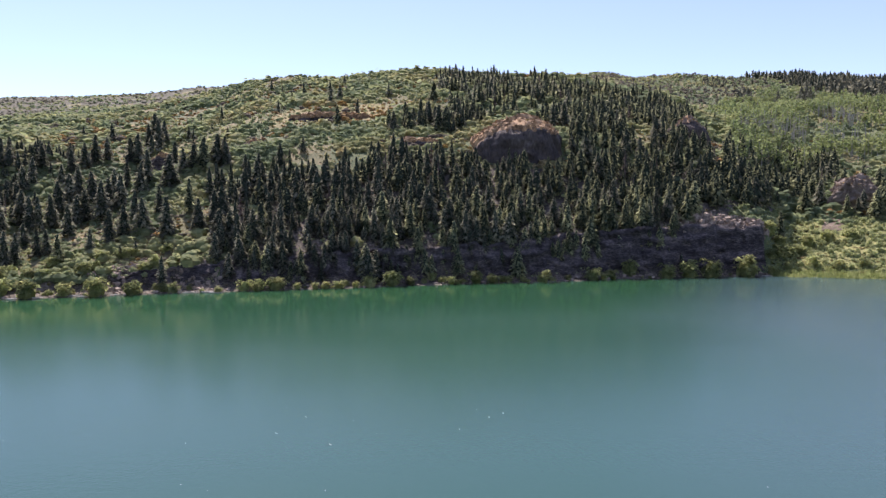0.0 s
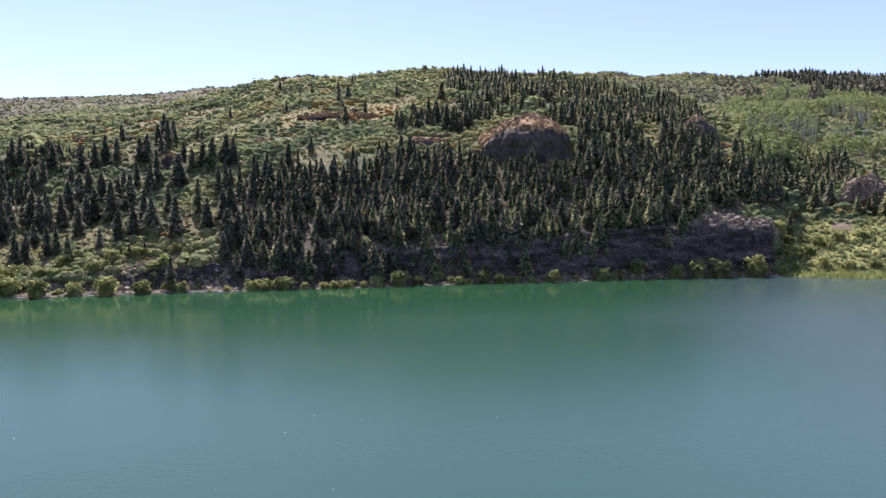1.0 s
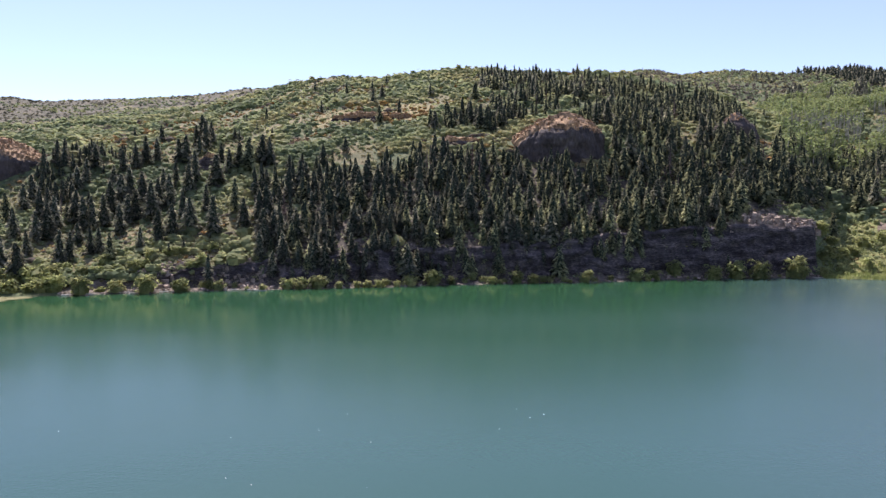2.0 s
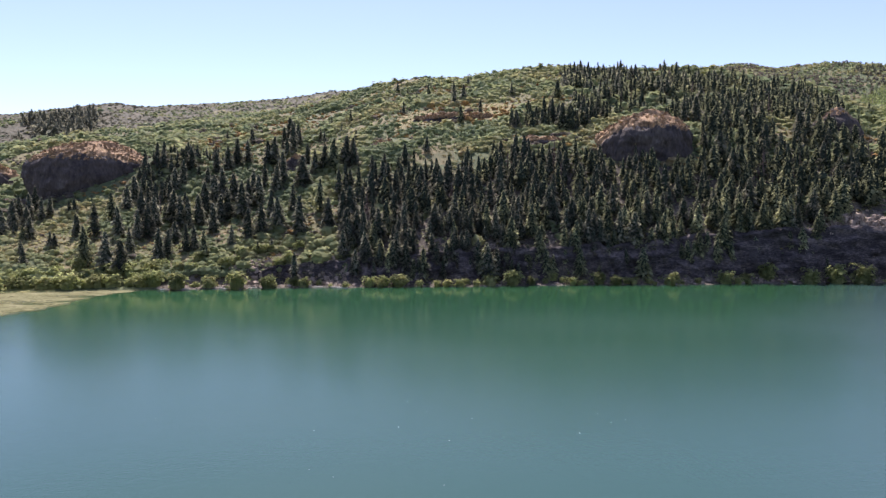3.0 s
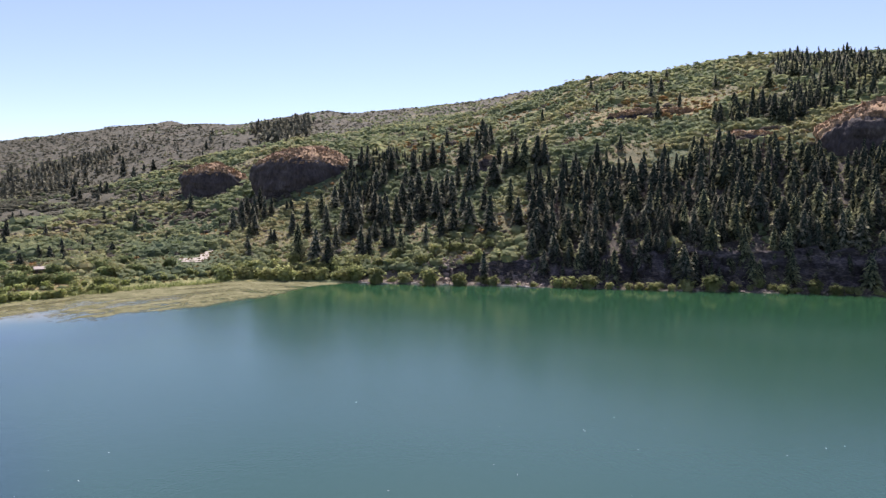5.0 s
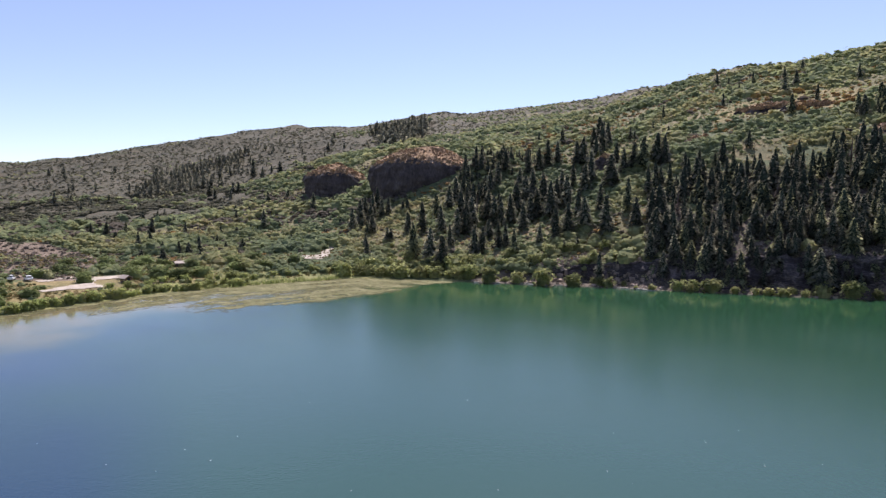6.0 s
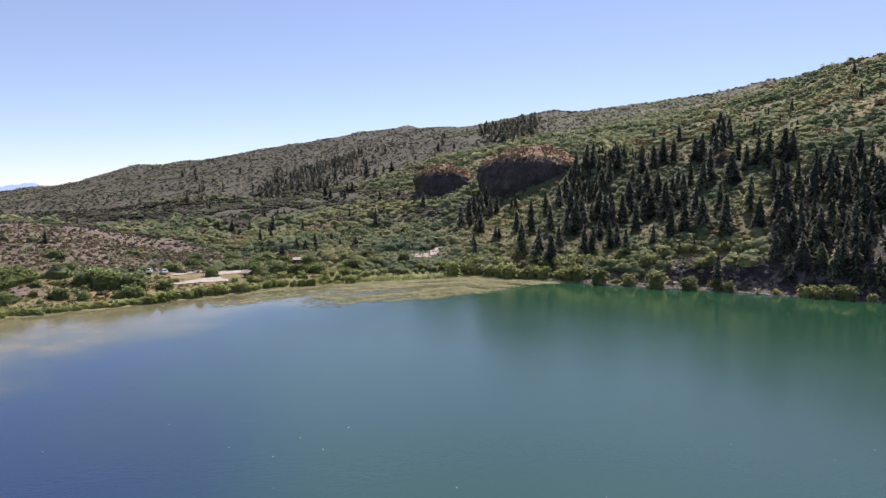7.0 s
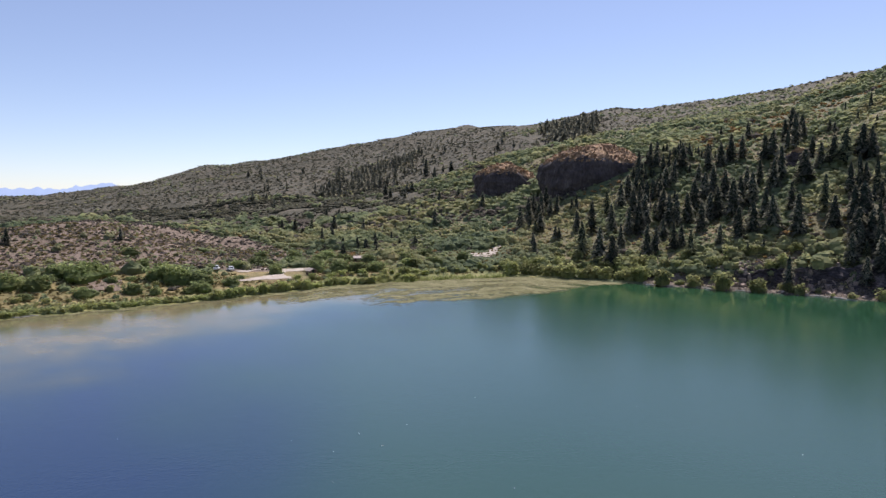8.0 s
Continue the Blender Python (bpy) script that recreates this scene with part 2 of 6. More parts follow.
M_BRUSH = surface("olive_grey_mountain_brush", [(0.3, (0.0756, 0.0792, 0.0564)), (0.5, (0.12, 0.12, 0.084)), (0.7, (0.183, 0.17, 0.12))], 26, 2.0, rough=0.8, bump=0, island=0.2, leaf=0.45, spec=0.06)
M_RUST = surface("autumn_scrub_leaves", [(0.3, (0.196, 0.116, 0.0546)), (0.5, (0.31, 0.182, 0.0735)), (0.7, (0.368, 0.275, 0.0893))], 7, 1.2, rough=0.8, bump=0, island=0.3, leaf=0.25, spec=0.06)
M_WILLOW = surface("yellow_green_willow_leaves", [(0.3, (0.227, 0.26, 0.114)), (0.5, (0.32, 0.343, 0.144)), (0.7, (0.436, 0.414, 0.202))], 7, 0.9, rough=0.65, bump=0, vary=0.28, island=0.3, leaf=0.66, spec=0.06)
M_SCRUB = surface("olive_creek_willow_leaves", [(0.3, (0.237, 0.279, 0.141)), (0.5, (0.349, 0.383, 0.183)), (0.7, (0.508, 0.493, 0.268))], 9, 1.2, rough=0.65, bump=0, island=0.2, leaf=0.65, spec=0.06)
M_HEDGE = surface("lime_green_shore_scrub_leaves", [(0.3, (0.272, 0.323, 0.121)), (0.5, (0.363, 0.401, 0.154)), (0.7, (0.473, 0.45, 0.204))], 9, 1.0, rough=0.65, bump=0, vary=0.2, island=0.2, leaf=0.62, spec=0.06)
M_THICKET = surface("dark_oak_thicket_leaves", [(0.3, (0.15, 0.194, 0.0902)), (0.5, (0.211, 0.259, 0.11)), (0.7, (0.287, 0.313, 0.13))], 6, 0.9, rough=0.7, bump=0, vary=0.3, island=0.2, leaf=0.7, spec=0.06)
M_ASPEN = surface("light_green_aspen_leaves", [(0.3, (0.159, 0.207, 0.0907)), (0.5, (0.23, 0.273, 0.114)), (0.7, (0.316, 0.331, 0.141))], 22, 1.5, rough=0.65, bump=0, island=0.3, leaf=0.5, spec=0.06)
M_REED = surface("shore_reeds", [(0.3, (0.176, 0.216, 0.072)), (0.5, (0.28, 0.317, 0.119)), (0.7, (0.4, 0.405, 0.194))], 6, 0.7, rough=0.75, bump=0, island=0.3, leaf=0.55, spec=0.06)
M_STRAW = surface("cured_grass_blades", [(0.3, (0.112, 0.107, 0.0425)), (0.5, (0.168, 0.143, 0.0638)), (0.7, (0.232, 0.172, 0.085))], 8, 0.9, rough=0.8, bump=0, island=0.35, leaf=0.35, spec=0.06)
M_ALGAE = surface("floating_algae", [(0.30, (0.0921, 0.0938, 0.0414)), (0.44, (0.141, 0.137, 0.0648)), (0.58, (0.204, 0.192, 0.101)), (0.75, (0.301, 0.281, 0.162))], 7, 1.1, rough=0.9, spec=0.08, bump=0.3, bump_size=0.5, stretch=(1, 1.6, 1))
M_WHITE = surface("white_enamel_paint", [(0.3, (0.72, 0.72, 0.72)), (0.7, (0.8, 0.8, 0.79))], 2, 0.4, rough=0.35, bump=0, spec=0.5)
M_DARK = surface("dark_tinted_glazing", [(0.3, (0.02, 0.022, 0.025)), (0.7, (0.03, 0.032, 0.035))], 2, 0.4, rough=0.12, bump=0, spec=0.5)
M_TIMBER = surface("weathered_brown_timber", [(0.3, (0.10, 0.065, 0.045)), (0.7, (0.18, 0.125, 0.09))], 1.5, 0.2, bump=0.3, bump_size=0.1)
M_ROOF = surface("pale_tan_roof_sheet", [(0.3, (0.36, 0.29, 0.24)), (0.7, (0.46, 0.39, 0.33))], 2, 0.3, rough=0.6, bump=0.2, bump_size=0.1)
M_LOG = surface("bleached_driftwood", [(0.3, (0.38, 0.34, 0.29)), (0.7, (0.56, 0.52, 0.46))], 1.0, 0.15, bump=0.4, bump_size=0.1)


def thin_out(m):
    """Lets the water show through a floating film where its cover attribute is low, with ragged holes."""
    n, link = m.node_tree.nodes, m.node_tree.links.new
    cover = n.new("ShaderNodeAttribute")
    cover.attribute_name = "cover"
    where = n.new("ShaderNodeNewGeometry")
    holes = n.new("ShaderNodeTexNoise")
    holes.inputs["Scale"].default_value, holes.inputs["Detail"].default_value, holes.inputs["Roughness"].default_value = 0.55, 5, 0.65
    link(where.outputs["Position"], holes.inputs["Vector"])
    total = n.new("ShaderNodeMath")
    total.operation = "ADD"
    link(cover.outputs["Fac"], total.inputs[0])
    link(holes.outputs[0], total.inputs[1])
    span = n.new("ShaderNodeMapRange")
    span.inputs[1].default_value, span.inputs[2].default_value = 0.78, 1.12
    link(total.outputs[0], span.inputs[0])
    mix, through_it = n.new("ShaderNodeMixShader"), n.new("ShaderNodeBsdfTransparent")
    link(span.outputs[0], mix.inputs[0])
    link(through_it.outputs[0], mix.inputs[1])
    link(n["Principled BSDF"].outputs[0], mix.inputs[2])
    link(mix.outputs[0], n["Material Output"].inputs["Surface"])


thin_out(M_ALGAE)


def water_material():
    m = bpy.data.materials.new("turbid_green_water")
    m.use_nodes = True
    n, link = m.node_tree.nodes, m.node_tree.links.new
    bsdf = n["Principled BSDF"]
    where = n.new("ShaderNodeNewGeometry")
    # green under the banks, greyer blue offshore: mirrored hill and sky painted in
    offshore = n.new("ShaderNodeAttribute")
    offshore.attribute_name = "offshore"
    tone = n.new("ShaderNodeValToRGB")
    tone.color_ramp.elements[0].position, tone.color_ramp.elements[0].color = 0.0, (0.021, 0.072, 0.034, 1)
    tone.color_ramp.elements[1].position, tone.color_ramp.elements[1].color = 1.0, (0.028, 0.074, 0.059, 1)
    link(offshore.outputs["Fac"], tone.inputs[0])
    weed = n.new("ShaderNodeAttribute")
    weed.attribute_name = "weed"
    olive = n.new("ShaderNodeMix")
    olive.data_type = "RGBA"
    olive.inputs[7].default_value = (0.20, 0.168, 0.095, 1)
    link(weed.outputs["Fac"], olive.inputs[0])
    link(tone.outputs[0], olive.inputs[6])
    # paler sky mirrored by the ruffled creek mouth, painted into the base colour
    creek = n.new("ShaderNodeAttribute")
    creek.attribute_name = "creek"
    pale_sky = n.new("ShaderNodeMix")
    pale_sky.data_type = "RGBA"
    pale_sky.inputs[7].default_value = (0.052, 0.088, 0.10, 1)
    link(creek.outputs["Fac"], pale_sky.inputs[0])
    link(olive.outputs[2], pale_sky.inputs[6])
    # reflection of the deeper blue sky, painted into the water at the left
    clear = n.new("ShaderNodeAttribute")
    clear.attribute_name = "clear"
    deep_sky = n.new("ShaderNodeMix")
    deep_sky.data_type = "RGBA"
    deep_sky.inputs[7].default_value = (0.019, 0.043, 0.095, 1)
    link(clear.outputs["Fac"], deep_sky.inputs[0])
    link(pale_sky.outputs[2], deep_sky.inputs[6])
    link(deep_sky.outputs[2], bsdf.inputs["Base Color"])
    # wind: ruffled in the open and off the creek mouth, calm in the shallow lee
    wind = n.new("ShaderNodeAttribute")
    wind.attribute_name = "wind"
    lanes = n.new("ShaderNodeTexNoise")
    lanes.inputs["Scale"].default_value, lanes.inputs["Detail"].default_value = 0.02, 3
    link(where.outputs["Position"], lanes.inputs["Vector"])
    gloss = n.new("ShaderNodeMath")
    gloss.operation = "MULTIPLY_ADD"
    gloss.inputs[1].default_value = 0.06
    link(lanes.outputs[0], gloss.inputs[0])
    link(wind.outputs["Fac"], gloss.inputs[2])
    link(gloss.outputs[0], bsdf.inputs["Roughness"])
    bsdf.inputs["IOR"].default_value = 1.33
    sheen = n.new("ShaderNodeMath")
    sheen.operation = "MULTIPLY_ADD"
    sheen.inputs[1].default_value, sheen.inputs[2].default_value = -0.42, 0.62
    link(weed.outputs["Fac"], sheen.inputs[0])
    calm = n.new("ShaderNodeMath")
    calm.operation = "MULTIPLY_ADD"
    calm.inputs[1].default_value = 0.6
    lee = n.new("ShaderNodeAttribute")
    lee.attribute_name = "lee"
    link(lee.outputs["Fac"], calm.inputs[0])
    link(sheen.outputs[0], calm.inputs[2])
    link(calm.outputs[0], bsdf.inputs["Specular IOR Level"])
    heights = []
    for size, distort in ((1.6, 1.0), (0.45, 0.5)):
        wave = n.new("ShaderNodeTexNoise")
        wave.inputs["Scale"].default_value, wave.inputs["Detail"].default_value, wave.inputs["Distortion"].default_value = 1 / size, 3, distort
        link(where.outputs["Position"], wave.inputs["Vector"])
        heights.append(wave)
    both = n.new("ShaderNodeMix")
    both.inputs[0].default_value = 0.4
    link(heights[0].outputs[0], both.inputs[2])
    link(heights[1].outputs[0], both.inputs[3])
    relief = n.new("ShaderNodeBump")
    relief.inputs["Distance"].default_value = 0.12
    chop = n.new("ShaderNodeMath")
    chop.operation = "MULTIPLY"
    chop.inputs[1].default_value = 1.9
    link(wind.outputs["Fac"], chop.inputs[0])
    link(chop.outputs[0], relief.inputs["Strength"])
    link(both.outputs[0], relief.inputs["Height"])
    link(relief.outputs[0], bsdf.inputs["Normal"])
    return m


M_WATER = water_material()


# ---- mesh helpers ----
def quads_mesh(name, quads, mats, index=None, smooth=False):
    """A mesh of loose quads, given as an array (n, 4, 3)."""
    n = len(quads)
    me = bpy.data.meshes.new(name)
    me.vertices.add(4 * n)
    me.vertices.foreach_set("co", np.ascontiguousarray(quads, dtype=np.float32).ravel())
    me.loops.add(4 * n)
    me.loops.foreach_set("vertex_index", np.arange(4 * n, dtype=np.int32))
    me.polygons.add(n)
    me.polygons.foreach_set("loop_start", np.arange(0, 4 * n, 4, dtype=np.int32))
    if index is not None:
        me.polygons.foreach_set("material_index", np.asarray(index, dtype=np.int32))
    for m in mats:
        me.materials.append(m)
    me.update(calc_edges=True)
    return me


def grid_mesh(name, verts, rows, cols, mats, index=None, keep=None, smooth=True):
    """A mesh from a rows x cols sheet of points, shared corners."""
    i = np.arange(rows * cols).reshape(rows, cols)
    f = np.stack([i[:-1, :-1], i[:-1, 1:], i[1:, 1:], i[1:, :-1]], -1).reshape(-1, 4)
    if keep is not None:
        f = f[keep]
        if index is not None:
            index = index[keep]
        used = np.unique(f)
        renumber = np.zeros(rows * cols, dtype=np.int64)
        renumber[used] = np.arange(len(used))
        verts, f = verts.reshape(-1, 3)[used], renumber[f]
    me = bpy.data.meshes.new(name)
    v = np.ascontiguousarray(verts, dtype=np.float32).reshape(-1, 3)
    me.vertices.add(len(v))
    me.vertices.foreach_set("co", v.ravel())
    me.loops.add(4 * len(f))
    me.loops.foreach_set("vertex_index", f.astype(np.int32).ravel())
    me.polygons.add(len(f))
    me.polygons.foreach_set("loop_start", np.arange(0, 4 * len(f), 4, dtype=np.int32))
    if index is not None:
        me.polygons.foreach_set("material_index", np.asarray(index, dtype=np.int32))
    if smooth:
        me.polygons.foreach_set("use_smooth", np.ones(len(f), dtype=bool))
    for m in mats:
        me.materials.append(m)
    me.update(calc_edges=True)
    return me


def within(heading, reach, outline):
    """Which points lie in an outline of (heading, range) corners."""
    h, r = np.asarray(heading, float), np.asarray(reach, float)
    inside = np.zeros(h.shape, dtype=bool)
    for (h0, r0), (h1, r1) in zip(outline, outline[1:] + outline[:1]):
        crosses = (r0 > r) != (r1 > r)
        inside ^= crosses & (h < (h1 - h0) * (r - r0) / (r1 - r0 + 1e-9) + h0)
    return inside


def part(name, bm, material, parent, label=""):
    """Links a bmesh or a ready mesh as one part under a thing."""
    if isinstance(bm, bmesh.types.BMesh):
        me = bpy.data.meshes.new(name)
        bm.to_mesh(me)
        bm.free()
        me.materials.append(material)
    else:
        me = bm
    ob = new(name, me)
    ob.parent = parent
    return tagged(ob, label)


# ---- stands of trees, as outlines of heading and range ----
MAIN_WOOD = [(18.8, 258), (19.0, 312), (17.0, 328), (14.8, 324), (12.5, 338), (10.7, 343), (6.6, 336), (4.2, 330), (-0.5, 334), (-3.3, 326), (-10.0, 328), (-12.8, 344), (-16, 348),
             (-20.2, 361), (-22.7, 368), (-22.8, 321), (-19.1, 304), (-14.7, 291), (-10.2, 280), (-5.5, 269), (-0.8, 262), (4, 256), (8.7, 253), (13.3, 252)]
TOP_WOOD = [(0.7, 543), (-4, 552), (-8.2, 540), (-13.6, 505), (-18.9, 499), (-21, 439), (-21.5, 372), (-10.6, 331), (-10.3, 380), (-5.4, 413), (-0.8, 370), (1.1, 376),
            (4.4, 374), (2.5, 404), (-0.3, 418)]
GULLY_WOOD = [(32.9, 429), (30.9, 414), (27.6, 432), (23.8, 454), (22.5, 517), (21.8, 413), (17.6, 362), (16.8, 331), (20.6, 337), (21.8, 328), (23.5, 309), (25.9, 296),
              (29, 285), (31.1, 293), (33.1, 318)]
SPUR_WOOD = [(31.4, 434), (34.1, 384), (36.8, 363), (38.5, 342), (39.3, 295), (36.2, 276), (32.8, 276), (29.7, 287), (28.3, 304), (28.2, 404)]
SADDLE_WOOD = [(41.5, 880), (40.9, 930), (37.2, 1000), (36.8, 900), (37.5, 772), (39.6, 610), (41.0, 790)]
DRAW_WOOD = [(60.8, 700), (58.4, 834), (56.3, 897), (53.8, 928), (51.7, 932), (51.6, 790), (53.9, 767), (56.4, 710), (59.2, 655)]
KNOLL_WOOD = [(-20.5, 904), (-22.2, 913), (-22.2, 862), (-20.5, 865)]
GROVE_CLUMPS = [[(-22.9, 758), (-24.2, 760), (-24.0, 815), (-23.2, 815)], [(-27.3, 744), (-28.2, 744), (-28.0, 830), (-27.4, 830)], [(-29.3, 822), (-32.5, 782), (-33.5, 880), (-29.3, 898)],
                [(-25.8, 770), (-26.3, 770), (-26.3, 800), (-25.8, 800)]]
RIDGE_WOOD = [(-23.3, 948), (-26.8, 945), (-32.4, 938), (-34, 935), (-34, 769), (-32.5, 769), (-29.7, 832), (-26.8, 877)]
CREEK_WOOD = [(-21.1, 366), (-22.7, 432), (-24.3, 435), (-26.9, 500), (-28.4, 490), (-29.6, 500), (-30.3, 480), (-29.5, 452), (-28.3, 434), (-26.8, 404), (-24.9, 352), (-23.2, 333)]
ASPEN_GROVE = [(-21, 733), (-24.1, 826), (-34, 772), (-34, 497), (-29.5, 493), (-23.1, 400)]
RUSTY_SLOPE = [(14, 392), (14, 435), (9, 460), (4, 435), (4, 398), (9, 388)]
RED_HILL = [(64.2, 266), (62.6, 290), (62.0, 330), (66, 366), (70, 372), (80, 360), (95, 365), (95, 256), (82, 250), (75, 250), (70, 262)]
OCHRE = [(16, 262), (20, 256), (24, 258), (28, 266), (26, 286), (20, 300), (17, 292)]
TALUS = [(-29.0, 374), (-30.6, 376), (-30.4, 402), (-29.4, 402)]
GLADE = [(-15.6, 366), (-17.2, 374), (-17.0, 426), (-15.8, 416)]

# ---- rock masses: heading, range of the middle, half width, half depth, foot, top ----
ROCKS = [("rock_butte", -6.1, 350, 23.5, 20, 36, 73, 1, "domed brown basalt butte with rust-coloured rubble cap"),
         ("rock_butte", 36.8, 412, 36, 24, 26, 61.5, 2, "broad brown basalt butte with overhanging face and rusty cap"),
         ("rock_butte", 44.6, 464, 20.8, 16, 29, 53.4, 3, "smaller brown basalt butte with rusty scrub cap"),
         ("rock_outcrop", -31.1, 416, 11, 12, 14, 44, 4, "pale broken rock outcrop above the grassy shore"),
         ("rock_outcrop", -19.6, 415, 13, 10, 56, 78.5, 5, "small tan rock knob among dark conifers"),
         ("rock_outcrop", -11.4, 392, 7, 8, 56, 70, 6, "small ochre rock knob beside the butte"),
         ("rock_outcrop", 9.0, 408, 27, 5, 68, 82, 7, "long low reddish rock ledge on the grassy slope"),
         ("rock_outcrop", 2.2, 356, 13, 8, 52, 63.5, 8, "low brown rock ledge above the forest"),
         ("rock_outcrop", 22.0, 380, 9, 5, 46, 55, 9, "small reddish rock ledge between conifers"),
         ("rock_outcrop", 15.0, 372, 11, 6, 52, 63, 10, "dark grey boulder slope on the hillside")]


def on_rock(x, y, grow=1.0):
    hit = np.zeros(np.shape(x), dtype=bool)
    for _, h, r, w, d, *_rest in ROCKS:
        cx, cy = spot(h, r)
        a = math.radians(h)
        across, deep = (x - cx) * math.cos(a) + (y - cy) * math.sin(a), -(x - cx) * math.sin(a) + (y - cy) * math.cos(a)
        hit |= (across / (w + grow)) ** 2 + (deep / (d + grow)) ** 2 < 1
    return hit


# ---- ground ----
def build_ground():
    hs = np.concatenate([np.arange(-180, -40, 4.0), np.arange(-40, 92, 0.44), np.arange(92, 180.1, 4.0)])
    hs[-1] = 180.0
    rs = np.concatenate([np.arange(90, 190, 20.0), np.arange(190, 345, 2.0), np.arange(345, 700, 4.5), np.arange(700, 1600, 18.0), np.geomspace(1600, 4900, 16)])
    H, R = np.meshgrid(hs, rs)
    X, Y = spot(H, R)
    Z = height(X, Y)
    pts = np.stack([X, Y, Z], -1)
    h, r = (H[1:, 1:] + H[:-1, :-1]) / 2, (R[1:, 1:] + R[:-1, :-1]) / 2
    x, y = spot(h, r)
    s = shore_at(h)
    wild = fbm(x / 22, y / 22, 31)
    index = np.zeros(h.shape, dtype=int)
    index[thicket(x, y) < -0.2] = 5
    index[((r > 690) & (h > 0)) | ((h > 50) & (r > 420))] = 6
    index[(wild > 0.8) & (r > 330) & (h < 30)] = 5
    index[(fbm(x / 55, y / 30, 32, 2) > 0.95) & (r > 380) & (r < 640) & (h < 34) & (h > -8)] = 7
    index[within(h + wild, r + 10 * wild, RUSTY_SLOPE)] = 7
    index[within(h + wild * 0.8, r + wild * 6, RED_HILL) | ((h < -19) & (h > -25.3) & (r > s + 12) & (r < s + 27))] = 1
    index[within(h, r + 6 * wild, OCHRE)] = 5
    index[(within(h, r, MAIN_WOOD) & ~((h > 3) & (r > 314)) & ~((h < -19) & (r < s + 27))) | within(h, r, CREEK_WOOD)] = 2
    index[(r < s + np.where(h > 54, 9, 24) + 6 * wild) & ((h > 40) | (h < -26))] = 3
    index[(h > 54) & (r > s + 9 + 6 * wild) & (r < s + 45) & ((index == 0) | (index == 5))] = 7
    index[(h < -25.8) & (h > -60) & (r > s) & (r < s + 75)] = 3
    index[(h < 33) & (h > -25.8) & (r < s + 12)] = 2
    index[(h < -25.2) & (h > -27.0) & (r > s + 6) & (r < s + 62)] = 0
    index[r < s - 0.5] = 4
    me = grid_mesh("ground", pts, len(rs), len(hs), [M_HILL, M_RED, M_DUFF, M_MEADOW, M_MUD, M_GRASS, M_DRY, M_TAN], index.ravel())
    tagged(new("ground", me), "brushy mountain slopes of dry grass and reddish soil", "ground", kind="structure")


build_ground()


def build_water():
    hs = np.concatenate([np.arange(-180, -40, 4.0), np.arange(-40, 92, 0.5), np.arange(92, 180.1, 4.0)])
    hs[-1] = 180.0
    rs = np.concatenate([[0.0, 30, 60, 80, 100, 120], np.arange(130, 276, 3.0), [300, 320, 345]])
    H, R = np.meshgrid(hs, rs)
    X, Y = spot(H, R)
    me = grid_mesh("lake_water", np.stack([X, Y, X * 0], -1), len(rs), len(hs), [M_WATER])
    off = shore_at(H) - R
    reach = np.interp(H, [36, 44, 50, 58, 62, 66, 74, 84, 95], [0, 40, 46, 42, 48, 60, 74, 82, 80]) * (1 + 0.17 * fbm(X / 14, Y / 14, 40))
    weed = np.clip(1.7 * (1.15 - off / np.maximum(reach, 1)), 0, 1) * (H > 36) * (H < 120)
    weed = weed * (0.8 + 0.25 * fbm(X / 6, Y / 6, 42))
    open_water = np.clip(off / np.interp(H, [30, 48, 60, 84], [80, 60, 95, 120]), 0, 1)
    lee_end = np.clip((H - 26) / 20, 0, 1)
    wind = lee_end * (0.04 + 0.12 * open_water) + (1 - lee_end) * 0.155 * np.clip(off / 80, 0.45, 1) + 0.08 * np.clip((-H - 17) / 12, 0, 1) * np.clip(R / 150, 0, 1)
    wind = wind + (0.2 - wind) * np.clip((np.abs(H) - 100) / 40, 0, 1) + 0.02 * fbm(X / 50, Y / 22, 46)
    # where the pale sky reflection is painted, off the creek mouth
    creek = np.clip((150 + H) / 40, 0, 1) * np.clip((-H - 14 - 6 * fbm(X / 60, Y / 60, 48)) / 16, 0, 1) * np.clip(R / 200, 0, 1) * 0.8
    # where the deep blue sky reflection is painted in
    clear = np.clip((H - 46 + 12 * fbm(X / 45, Y / 30, 50)) / 34, 0, 1) ** 1.2 * np.clip((off - 18) / 40, 0, 1) * np.clip((150 - H) / 40, 0, 1) * np.clip(R / 80, 0, 1) * (1 - np.clip(weed, 0, 1))
    lee = np.exp(-((H - 54) / 9) ** 2) * np.clip((off - 12) / 20, 0, 1) * np.clip((R - 40) / 70, 0, 1)
    for title, values in (("weed", weed), ("lee", lee), ("wind", wind), ("creek", creek), ("clear", clear), ("offshore", np.clip((off - 22 + 14 * fbm(X / 45, Y / 30, 54)) / 130, 0, 1))):
        layer = me.attributes.new(title, "FLOAT", "POINT")
        layer.data.foreach_set("value", np.clip(values, 0, 1).astype(np.float32).ravel())
    tagged(new("lake_water", me), "calm turbid blue-green lake water", "water", kind="structure")


build_water()


